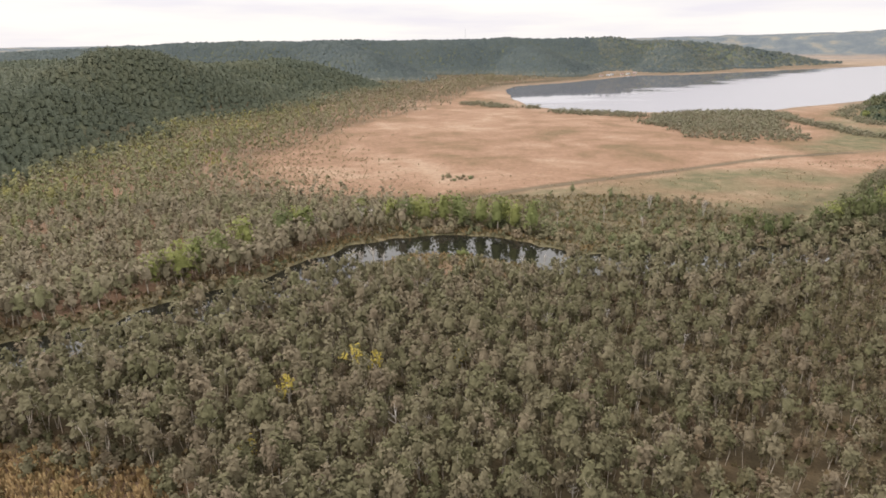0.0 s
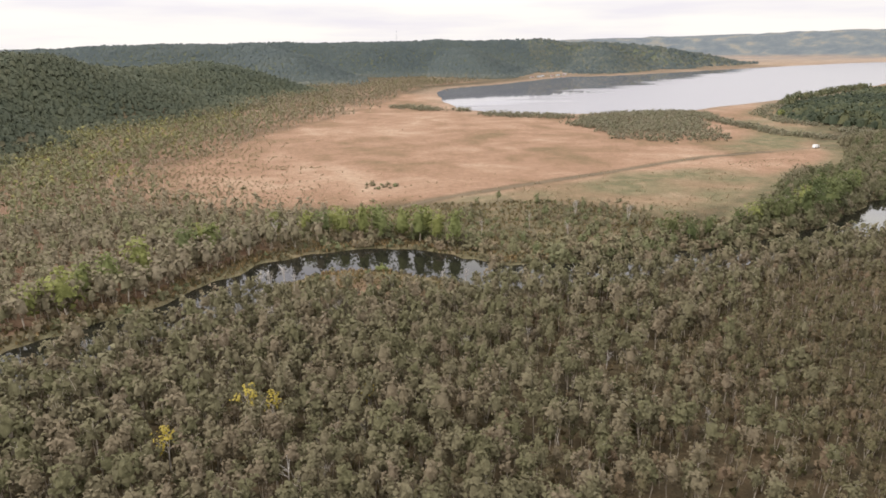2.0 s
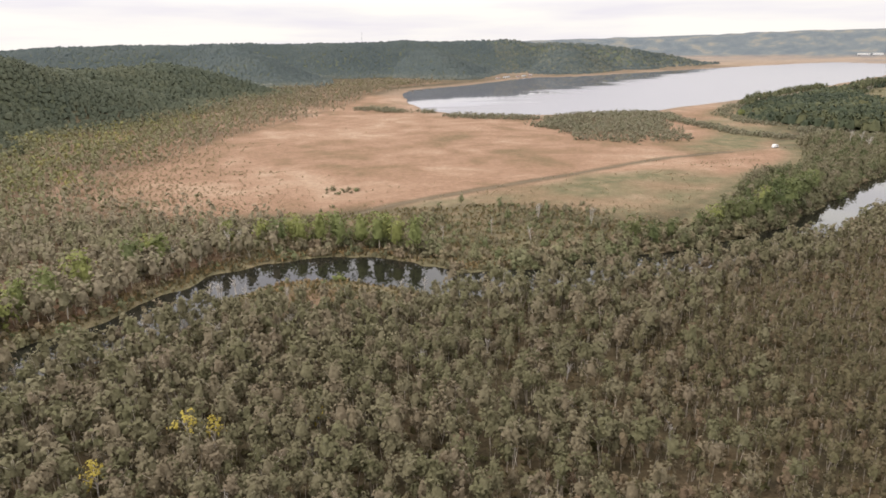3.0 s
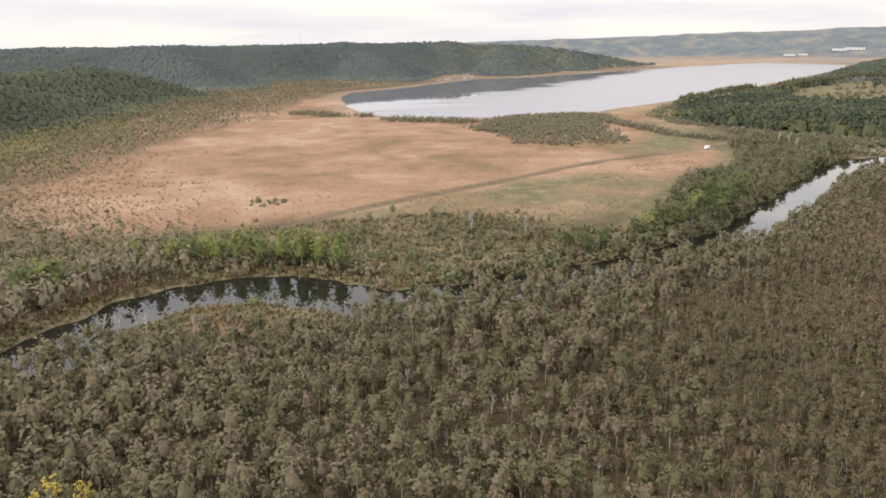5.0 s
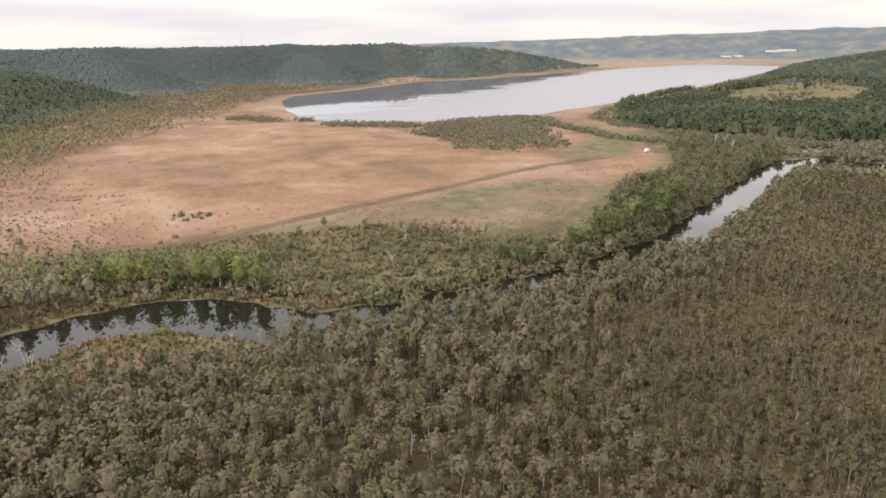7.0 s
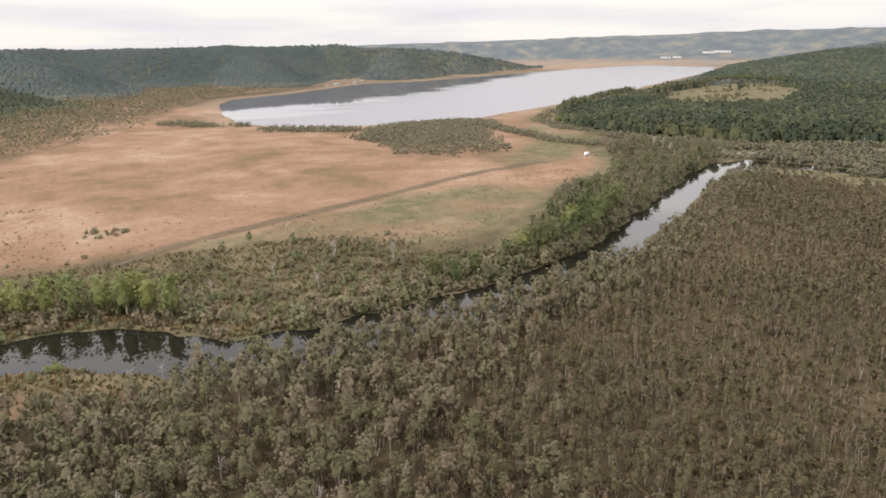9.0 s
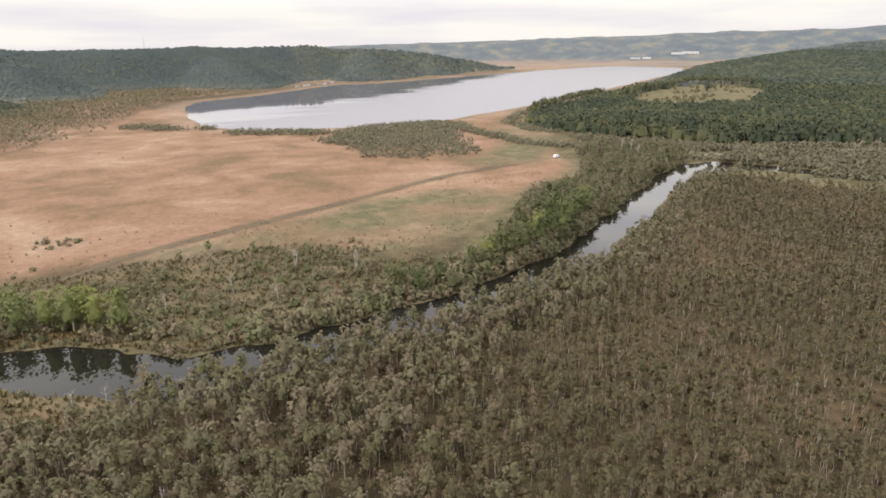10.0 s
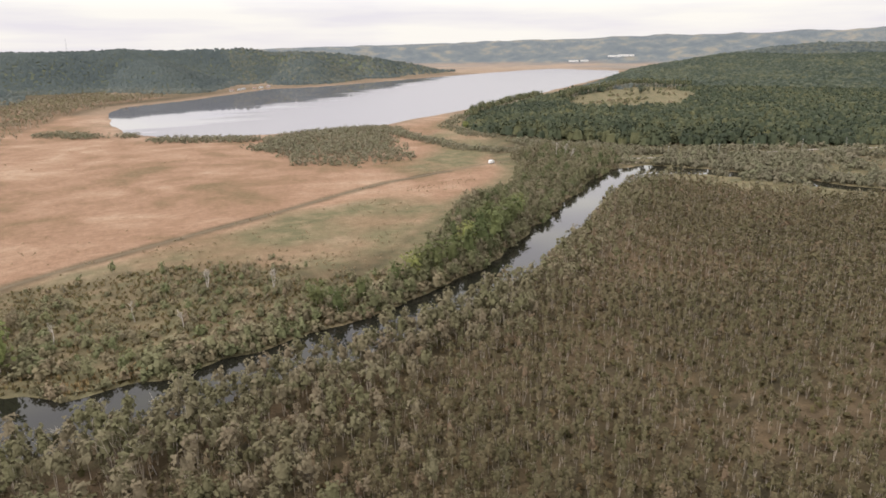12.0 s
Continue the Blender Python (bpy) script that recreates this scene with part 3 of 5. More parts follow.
M_STEEL = plain_material("galvanised_steel", (0.45, 0.46, 0.47), (0.6, 0.61, 0.62), 3.0, 0.5, 0.0, 0.6)


# ---- ground and water ----
def build_ground():
    az = np.radians(np.r_[np.arange(-180, -56, 4.0), np.arange(-56, 70, 0.48), np.arange(70, 180, 4.0)])
    rad = np.r_[26.0 * 1.02 ** np.arange(0, 103), 200.0 * 1.0075 ** np.arange(0, 158), 655.0 * 1.02 ** np.arange(0, 101)]
    rad = np.r_[rad[rad < 4850], 4880.0]
    az = az[:len(az) // 2 * 2]
    a, r = np.meshgrid(az, rad)
    x, y = 20 + r * np.sin(a), 20 + r * np.cos(a)
    na, nr = len(az), len(rad)
    z = height(x, y)
    i = np.arange(nr - 1)[:, None] * na + np.arange(na)[None, :]
    j = np.arange(nr - 1)[:, None] * na + (np.arange(na)[None, :] + 1) % na
    f = np.stack([i, i + na, j + na, j], -1).reshape(-1, 4)
    v = np.stack([x, y, z], -1).reshape(-1, 3)
    # the middle, under the start of the path
    c = len(v)
    v = np.vstack([v, [(20, 20, 0.0)]])
    k = np.arange(0, na, 2)
    f = np.vstack([f, np.stack([np.full(len(k), c), k, (k + 1) % na, (k + 2) % na], -1)])
    me = quad_mesh("ground", v, f, smooth=True)
    x, y = v[:, 0], v[:, 1]
    wob = 26 * (fbm(x, y, 45, 21) - 0.5)
    d = depth_in(x, y, MEADOW) + wob
    soft = 10 + 60 * sstep(20, -160, x) * sstep(640, 380, y)
    reed = sstep(-soft, soft * 0.5, d)
    far = np.hypot(x, y)
    plain = sstep(1500, 1900, y) * sstep(14, 3, hills(x, y)) * (x > -50) * (0.3 + 0.45 * sstep(0.35, 0.6, fbm(x, y, 240, 23)))
    reed = np.maximum(reed, plain)
    shore = 0.6 * sstep(55, 10, lake_gap(x, y)) * (1 - sstep(0.5, 4, hills(x, y)))
    reed = np.maximum(reed, shore)
    g = river_gap(x, y)
    bank = sstep(9, 2, g) * sstep(-6, -1, g)
    green = np.maximum(sstep(-14, 14, depth_in(x, y, GREEN_A) + wob), sstep(-14, 14, depth_in(x, y, GREEN_B) + wob))
    green = np.maximum(green, sstep(-10, 10, depth_in(x, y, ROAD_SCRUB)) * (x > 430) * 0.9)
    green = np.maximum(green, sstep(-12, 2, depth_in(x, y, SHORE)) * 1.2)
    green = np.maximum(green, sstep(-45, -12, depth_in(x, y, PLATEAU)) * (x > 350) * (x < 900) * 0.9)
    green = green * (0.45 + 0.55 * sstep(0.35, 0.6, fbm(x, y, 35, 22)))
    nscrub = sstep(-12, 10, depth_in(x, y, NORTH_SCRUB) + wob * 0.5)
    green = np.maximum(green * (1 - 0.5 * nscrub), nscrub * (0.4 + 0.5 * sstep(0.4, 0.6, fbm(x, y, 18, 24))))
    reed = np.maximum(reed * (1 - 0.7 * nscrub), nscrub * 0.2 * sstep(0.45, 0.62, fbm(x, y, 14, 25)))
    clear = sstep(-8, 10, depth_in(x, y, CLEARING))
    green = np.maximum(green, clear)
    reed = np.maximum(reed, sstep(-8, 4, depth_in(x, y, GLADE) + wob * 0.4) * 0.5)
    tan_floor = sstep(0.5, 0.75, fbm(x, y, 60, 31)) * 0.2
    reed = np.maximum(reed, tan_floor * inside(x, y, SOUTH_WOOD))
    bank = np.maximum(bank, sstep(13, 8, g) * sstep(0, 2, g) * (x < 40))
    reed = np.maximum(reed * (1 - bank * 0.7), bank * 0.3)
    green = np.maximum(green, bank * (0.6 + 0.4 * vnoise(x, y, 16, 9)))
    green = np.maximum(green, 0.8 * sstep(-26, -10, depth_in(x, y, EAST_BANK)) * sstep(2, 5, g))
    spit = sstep(1.1, 0.8, np.hypot((x + 28) / 40, (y - 242) / 18)) * sstep(-1, 1, g)
    reed, green = np.maximum(reed, spit * 0.55), np.maximum(green, spit * 0.35 * vnoise(x, y, 12, 10))
    reed = np.maximum(reed, sstep(-20, 15, depth_in(x, y, WEST_WOOD)) * sstep(2.5, 6, g) * (0.5 + 0.45 * sstep(0.4, 0.6, fbm(x, y, 40, 75))))
    wood = sstep(1.0, 5.0, hills(x, y)) * (1 - clear)
    # sandy at the landing; the far plain's colour is paled for haze
    sand_and_haze = np.maximum(sstep(6, 2, near_line(x, y, [(410, 514), (422, 510)])[0]), np.maximum(plain * 0.45, shore * 0.3))
    lane = sstep(6.5, 2.5, near_line(x, y, TRACK[2:9])[0] + 3 * (fbm(x, y, 12, 61) - 0.5)) * 0.85
    # the painted haze sets in with distance
    hazy_slopes = sstep(2900, 3500, far)
    for name, val in (("lane", lane), ("hazy_slopes", hazy_slopes), ("reed", reed), ("green", green), ("wood", wood), ("sand_and_haze", sand_and_haze)):
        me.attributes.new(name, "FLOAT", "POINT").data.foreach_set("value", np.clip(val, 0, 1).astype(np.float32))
    me.materials.append(M_GROUND)
    return tagged(new("ground", me), "marsh ground of tan reeds, green grass and brown woodland floor", "ground", kind="structure")


def ribbon(name, line, lift, widen, mat, label, category):
    """A strip along a line of x, y, half width, cut fine enough to follow the ground."""
    pts = np.array(line, float)
    seg = np.r_[0, np.cumsum(np.hypot(*np.diff(pts[:, :2], axis=0).T))]
    s = np.arange(0, seg[-1], 4.0)
    p = np.stack([np.interp(s, seg, pts[:, k]) for k in range(3)], 1)
    for _ in range(3):
        p[1:-1] = (p[:-2] + 2 * p[1:-1] + p[2:]) / 4
    t = np.gradient(p[:, :2], axis=0)
    t /= np.linalg.norm(t, axis=1, keepdims=True)
    nrm = np.stack([-t[:, 1], t[:, 0]], 1)
    w = (p[:, 2] + widen)[:, None]
    rows = [np.c_[p[:, :2] + nrm * w * u, np.zeros(len(p))] for u in (-1, -0.5, 0, 0.5, 1)]
    v = np.vstack(rows)
    v[:, 2] = lift if lift < 0 else height(v[:, 0], v[:, 1]) + lift
    n = len(p)
    f = [(r * n + i, r * n + i + 1, (r + 1) * n + i + 1, (r + 1) * n + i) for r in range(4) for i in range(n - 1)]
    me = quad_mesh(name, v, np.array(f), smooth=True)
    me.materials.append(mat)
    return tagged(new(name, me), label, category, kind="structure")


build_ground()
ribbon("river_water", RIVER, -0.62, 7, M_RIVER, "dark calm river winding through the marsh, mirroring the sky", "river")
bm = bmesh.new()
cx, cy = 700, 1700
bm.faces.new([bm.verts.new((x + 14 * (x - cx) / math.hypot(x - cx, y - cy), y + 14 * (y - cy) / math.hypot(x - cx, y - cy), -0.6)) for x, y in LAKE])
bmesh.ops.triangulate(bm, faces=bm.faces[:])
me = bpy.data.meshes.new("lake_water")
bm.to_mesh(me)
bm.free()
me.materials.append(M_LAKE)
tagged(new("lake_water", me), "wide pale lake mirroring the bright overcast sky and hills", "lake", kind="structure")
ribbon("track", [(x, y, 1.1) for x, y in TRACK[1:-4]], 0.06, 0, M_DIRT, "narrow worn dirt track across the reed meadow", "track")
ribbon("road", [(x, y, 2.6) for x, y in ROAD], 0.08, 0, M_GRAVEL, "pale gravel road along the foot of the wooded hill", "road")


# ---- plants ----
def part(name, mesh, mat, parent, label=""):
    """One mesh object under a thing or a part."""
    if not mesh.materials:
        mesh.materials.append(mat)
    ob = new(name, mesh)
    ob.parent = parent
    return tagged(ob, label)


def alder_kind(rng, n, clump, h=9.0, wide=4.4, low=0.42, count=0, r=0.085, sides=3, limbs=2, tufts=7):
    count = count or int(rng.integers(1, 4))
    wood = stems(rng, h * 0.94, r, count, wide * 0.24, limbs, sides)
    hh = h * rng.uniform(0.88, 1.08)
    w, base = wide * rng.uniform(0.75, 1.15), hh * rng.uniform(low - 0.06, low + 0.1)
    crown = spray_crown(rng, n, w, base, hh, clump, tufts)
    if n > 18:
        crown = join([dome_crown(rng, w * 0.46, base + 0.34 * (hh - base), base + 0.82 * (hh - base)), crown])
    return (*crown, *wood)


def bush_kind(rng, n, clump, h, wide, tufts=6):
    h *= rng.uniform(0.85, 1.15)
    crown = spray_crown(rng, n, wide, 0.02 * h, h, clump, tufts, 0.72, lift=0.12, whole=0.8)
    if n > 40:
        crown = join([dome_crown(rng, wide * 0.5, 0.1 * h, 0.72 * h), crown])
    return (*crown, None, None, None)


def tree_kind(rng, n, clump, h, wide, low=0.3, r=0.2, sides=5, limbs=5, tufts=9):
    wood = stems(rng, h * 0.88, r, int(rng.integers(1, 3)), wide * 0.18, limbs, sides)
    tall = h - h * low
    return (*join([dome_crown(rng, wide * 0.52, h * low + 0.25 * tall, h * low + 0.82 * tall), spray_crown(rng, n, wide, h * low, h, clump, tufts, 0.78, lift=0.12, whole=0.8)]), *wood)


def thing_tree(name, kind, label, category, group, leaf, bark, m):
    """A tree as a thing: an empty at its foot, with trunk and crown."""
    cv, cf, cn, wv, wf, wn = kind
    root = tagged(new(name), label, category, group)
    part("trunk", quad_mesh("trunk", wv, wf, smooth=True, normals=wn), bark, root)
    if cv is not None:
        part("crown", quad_mesh("crown", cv, cf, smooth=True, normals=cn), leaf, root)
    root.matrix_world = m
    return root


def stand(x, y, turn=0.0, size=1.0, sink=0.05):
    return pose(x, y, float(height(np.array([x], float), np.array([y], float))[0]) - sink, 0, 0, turn) @ Matrix.Diagonal((size, size, size, 1))


def plant(root, x, y, turn, size):
    """A copy of a tree at a place, of its own size."""
    c = copy_thing(root, stand(x, y, turn))
    c.scale = (size, size, size)
    return c


RNG = np.random.default_rng(7)
ALDERS = [alder_kind(RNG, 105, 0.85) for _ in range(10)]
ALDERS_MID = [alder_kind(RNG, 48, 1.2, limbs=1) for _ in range(10)]
ALDERS_FAR = [alder_kind(RNG, 17, 1.8, limbs=0, count=1, tufts=5) for _ in range(7)]
SLIMS = [alder_kind(RNG, 46, 0.7, 6.6, 2.8, 0.44, r=0.055, tufts=6) for _ in range(10)]
SLIMS_MID = [alder_kind(RNG, 20, 1.0, 6.6, 2.8, 0.44, count=2, r=0.06, limbs=0, tufts=5) for _ in range(10)]
SLIMS_FAR = [alder_kind(RNG, 8, 1.6, 6.6, 2.9, 0.4, count=1, limbs=0, tufts=3) for _ in range(7)]

# the alder wood south of the river


def alder_keep(x, y):
    wet = np.where(x < -64, -2.6, np.where((x > 24) & (x < 190), -1.2, np.where(x > 190, 3.5, 0.3)))
    k = inside(x, y, SOUTH_WOOD) & (river_gap(x, y) > wet) & (depth_in(x, y, GLADE) + 9 * (fbm(x, y, 10, 36) - 0.5) < -1)
    thin = 1 - 0.5 * sstep(0.48, 0.7, fbm(x, y, 60, 31)) * sstep(5, 40, river_gap(x, y))
    for sx, sy in ((-52, 129), (-40, 145), (-34, 145), (-25, 120)):
        k = k & (np.hypot(x - sx, y - sy + 1.5) > 3.0)
    return k * thin * np.where(y < 80 + 0.12 * (x + 99), 0.6, 1.0)


def slimness(x, y):
    """0 where the broad-crowned alders stand, by the water and to the west, 1 in the thin pole wood further east."""
    return sstep(0, 110, x + 0.25 * (150 - y) + 60 * (fbm(x, y, 45, 34) - 0.5)) * sstep(10, 42, river_gap(x, y) + 16 * (fbm(x, y, 30, 35) - 0.5))


ax, ay = spread(1, (-180, -95, 640, 480), 3.45, lambda x, y: alder_keep(x, y) * (1 - slimness(x, y)))
bx, by = spread(101, (-180, -95, 640, 480), 2.75, lambda x, y: alder_keep(x, y) * slimness(x, y))
slim = np.r_[np.zeros(len(ax), bool), np.ones(len(bx), bool)]
ax, ay = np.r_[ax, bx], np.r_[ay, by]
patchy = fbm(ax, ay, 38, 33)
bank_low = np.where(ax < -62, 0.1, np.where(ax < 16, -0.28, 0.02 - 0.25 * sstep(130, 260, ax))) * sstep(32, 6, river_gap(ax, ay))
asize = np.random.default_rng(2).uniform(0.6, 1.25, len(ax)) * (0.8 + 0.4 * patchy) * (1.06 - 0.2 * sstep(80, 260, ax) * sstep(290, 180, ay)) * (1 + bank_low)
atint = np.clip(np.random.default_rng(22).normal(0.5, 0.27, len(ax)) - 0.22 * slim * sstep(20, 140, ax), 0, 0.99)
near = (ax > -64) & (ax < 84) & (ay > 104) & (ay < 132)
pick = np.where(near)[0]
pick = pick[np.argsort(np.hypot(ax[pick] - 10, ay[pick] - 116))][:300]
solo = np.zeros(len(ax), bool)
solo[pick] = True
for kinds, thin, label in ((ALDERS, False, "marsh alder with pale stems and broad ragged grey-olive crown"), (SLIMS, True, "slender pole-like alder with thin olive-brown crown")):
    mine = [i for i in pick if slim[i] == thin]
    first = [thing_tree("alder_tree", k, label, "tree", "alder trees in the wood", M_POLE if thin else M_ALDER, M_BARK, stand(0, 0)) for k in kinds[:len(mine)]]
    for n, i in enumerate(mine):
        if n < len(first):
            first[n].matrix_world = stand(ax[i], ay[i], random.uniform(0, 360))
            first[n].scale = (asize[i],) * 3
        else:
            plant(first[n % len(first)], ax[i], ay[i], random.uniform(0, 360), asize[i])
reach = near_line(ax, ay, [(0, 0), (22, 37), (64, 75)])[0]
behind = ay < 80 + 0.12 * (ax + 99)
for thin, back, low, high, kinds, seed, label in (
        (False, True, 0, 900, ALDERS_FAR, 45, "dense wood of low grey-olive alders on the wet ground"),
        (False, False, 0, 128, ALDERS, 3, "dense wood of ragged grey-olive alders with pale stems"),
        (False, False, 128, 235, ALDERS_MID, 4, "dense wood of grey-olive alders with brown and green crowns"),
        (False, False, 235, 900, ALDERS_FAR, 44, "dense wood of low grey-olive alders towards the river bend"),
        (True, True, 0, 900, SLIMS_FAR, 46, "thin pole wood of young alders on the wet ground"),
        (True, False, 0, 128, SLIMS, 47, "thin pole wood of pale-stemmed olive-brown alders"),
        (True, False, 128, 235, SLIMS_MID, 48, "thin pole wood of small olive-brown alders"),
        (True, False, 235, 900, SLIMS_FAR, 49, "low pole wood of small alders towards the river bend")):
    m = ~solo & (slim == thin) & (behind == back) & (reach >= low) & (reach < high)
    tagged(strew("alder_wood", seed, kinds, ax[m], ay[m], asize[m], [M_POLE if thin else M_ALDER, M_BARK], atint[m], sink=0.05), label, "wood", kind="stuff")

# undergrowth of reeds and low shrubs in the alder wood
UNDER = [bush_kind(RNG, 11, 1.1, 1.7, 2.6, 3) for _ in range(5)]
ux, uy = spread(5, (-170, -90, 640, 480), 4.0, lambda x, y: (inside(x, y, SOUTH_WOOD) & (river_gap(x, y) > 0)) * (0.55 + 0.35 * slimness(x, y)))
M_UNDER = leaf_material("reed_undergrowth", [(0.1, 0.086, 0.044), (0.185, 0.136, 0.074), (0.11, 0.106, 0.047), (0.24, 0.168, 0.093)], 0.3)
tagged(strew("undergrowth", 6, UNDER, ux, uy, np.random.default_rng(6).uniform(0.6, 1.3, len(ux)), [M_UNDER]),
       "low tan and olive reeds and shrubs under the alders", "undergrowth", kind="stuff")

# woods between the river and the western hills
def west_keep(x, y):
    d = depth_in(x, y, WEST_WOOD)
    edge = depth_in(x, y, MEADOW)
    thin = sstep(-45, 25, d + 60 * (fbm(x, y, 50, 41) - 0.5)) * (1 - 0.4 * sstep(0.45, 0.7, fbm(x, y, 40, 42)))
    thin = np.maximum(thin, 0.95 * sstep(-75, -30, d) * sstep(-195, -240, x) * (hills(x, y) < 3) * sstep(250, 320, y))
    far = sstep(900, 300, y) * 0.5 + 0.5
    return thin * (river_gap(x, y) > 8.5) * sstep(30, -55, edge + 50 * (fbm(x, y, 34, 44) - 0.5)) * far * (hills(x, y) < 4)


WESTS = [tree_kind(RNG, 30, 1.5, 9.0, 4.8, 0.25, 0.11, 3, 1) for _ in range(8)]
WESTS_FAR = [(*spray_crown(RNG, 13, 4.8, 2.5, 9.5, 2.4, 5), *stems(RNG, 8.4, 0.12, 1, 1.2, 0, 3)) for _ in range(7)]
wx, wy = spread(8, (-360, 330, 60, 1640), 4.9, west_keep)
wx2, wy2 = spread(81, (-330, 110, -50, 330), 4.2, west_keep)
wx, wy = np.r_[wx, wx2], np.r_[wy, wy2]
wr = np.random.default_rng(9)
wt = np.clip(wr.normal(0.24, 0.2, len(wx)) + 0.45 * sstep(-150, -260, wx + 70 * (fbm(wx, wy, 60, 43) - 0.5)) * sstep(1000, 700, wy) * sstep(240, 330, wy) + np.where(wr.random(len(wx)) < 0.1, 0.35, 0) * (wx < -190), 0, 0.99)
ws = wr.uniform(0.6, 1.2, len(wx)) * (1 + 0.25 * sstep(40, 8, river_gap(wx, wy)))
wn = wy < 330
tagged(strew("autumn_wood", 10, WESTS, wx[wn], wy[wn], ws[wn], [M_WEST, M_BARK], wt[wn]),
       "sparse autumn wood of grey-brown and yellowing trees", "wood", kind="stuff")
tagged(strew("autumn_wood", 110, WESTS_FAR, wx[~wn], wy[~wn], ws[~wn], [M_WEST, M_BARK], wt[~wn]),
       "grey-brown autumn wood along the foot of the hills", "wood", kind="stuff")

# scrub: north bank, east bank, lake edge, creek, roadside
BUSHES = [bush_kind(RNG, 46, 1.05, 2.9, 4.4) for _ in range(8)]
SHRUB_TREES = [tree_kind(RNG, 76, 1.4, 9.0, 6.2, 0.1, 0.13, 3, 2) for _ in range(8)]


def north_keep(x, y):
    d = depth_in(x, y, NORTH_SCRUB) + 40 * (fbm(x, y, 28, 51) - 0.5)
    g = river_gap(x, y)
    gaps = 1 - 0.7 * sstep(0.46, 0.58, fbm(x, y, 24, 52)) * sstep(6, 22, g) - 0.3 * sstep(28, 80, g)
    return sstep(-14, 26, d) * gaps * (g > np.where(x < 46, 8.5, 0.0))


nx, ny = spread(11, (-110, 255, 200, 410), 2.9, north_keep)
nr = np.random.default_rng(12)
close = sstep(26, 6, river_gap(nx, ny))
tall = nr.random(len(nx)) < 0.1 + 0.3 * close
tagged(strew("riverside_scrub", 13, SHRUB_TREES, nx[tall], ny[tall], nr.uniform(0.32, 0.75, tall.sum()), [M_SCRUB, M_BARK]),
       "grey-green riverside shrubs and small trees", "scrub", kind="stuff")
tagged(strew("riverside_scrub", 14, BUSHES, nx[~tall], ny[~tall], nr.uniform(0.45, 1.3, (~tall).sum()) * (1 + 0.5 * close[~tall]) * (1 - 0.35 * sstep(25, 80, river_gap(nx, ny))[~tall]), [M_SCRUB]),
       "low grey-green bushes thinning out into the meadow", "scrub", kind="stuff")


def east_keep(x, y):
    d = depth_in(x, y, EAST_BANK) + 16 * (fbm(x, y, 25, 53) - 0.5)
    return sstep(-6, 3, d) * (river_gap(x, y) > 0.3)


ex, ey = spread(15, (60, 260, 440, 620), 4.9, east_keep)
tagged(strew("riverside_scrub", 16, SHRUB_TREES, ex, ey, np.random.default_rng(17).uniform(0.45, 1.2, len(ex)), [M_BELT, M_BARK]),
       "thick belt of shrubs and small trees along the river", "scrub", kind="stuff")


def other_keep(x, y):
    a = sstep(-10, 8, depth_in(x, y, LAKE_SCRUB) + 26 * (fbm(x, y, 40, 54) - 0.5)) * (1 - 0.5 * sstep(700, 600, y))
    b = sstep(15, 6, near_line(x, y, CREEK)[0] + 6 * (fbm(x, y, 20, 55) - 0.5))
    c = sstep(-5, 10, depth_in(x, y, ROAD_SCRUB) + 40 * (fbm(x, y, 36, 56) - 0.5)) * (near_line(x, y, ROAD)[0] > 6) * np.where(x > 425, 0.12, 0.9)
    wild = 16 * (fbm(x, y, 26, 62) - 0.5)
    d = sstep(30, 14, near_line(x, y, [(-60, 935), (-20, 905), (5, 890)])[0] + wild) * 0.8 * sstep(0.4, 0.55, fbm(x, y, 34, 76)) + sstep(28, 14, near_line(x, y, [(58, 835), (128, 802)])[0] + wild) * 0.9
    e = sstep(4, 0, np.abs(near_line(x, y, [(432, 478), (452, 452), (462, 425)])[0] - 0) - 9)
    h = inside(x, y, SHORE) * (x > 440) * 0.05 + sstep(-30, -8, depth_in(x, y, PLATEAU)) * sstep(0, -4, depth_in(x, y, PLATEAU)) * (0.15 + 0.7 * sstep(0.45, 0.6, fbm(x, y, 30, 73))) * (near_line(x, y, ROAD)[0] > 6)
    return np.clip(a + b + c + d + e + h, 0, 1) * (river_gap(x, y) > 1) * (lake_gap(x, y) > 4)


SCRUB_FAR = [(*spray_crown(RNG, 16, 5.2, 0.1, 4.0, 2.0, 5, 0.6), None, None, None) for _ in range(8)]
ox, oy = spread(18, (-85, 340, 700, 980), 3.6, other_keep)
tagged(strew("marsh_scrub", 19, SCRUB_FAR, ox, oy, np.random.default_rng(20).uniform(0.5, 1.15, len(ox)) * (1 + 0.6 * sstep(560, 500, oy)), [M_THICKET]),
       "grey-green thickets by the lake, creek and road", "scrub", kind="stuff")

# large bushes by the river bend and along the road, and the thicket in the meadow
BEND_BUSHES = [bush_kind(RNG, 60, 1.7, 4.6, 7.0, 9) for _ in range(6)]


def bend_keep(x, y):
    bank = sstep(22, 8, river_gap(x, y)) * (river_gap(x, y) > 1.5) * ~inside(x, y, SOUTH_WOOD) * ~inside(x, y, SHORE) * 0.95
    field = sstep(0.49, 0.58, fbm(x, y, 30, 59)) * inside(x, y, ROAD_SCRUB) * 0.6
    return np.clip(bank + field, 0, 1) * (x > 428) * (near_line(x, y, ROAD)[0] > 6) * (near_line(x, y, [(405, 514), (440, 512)])[0] > 12)


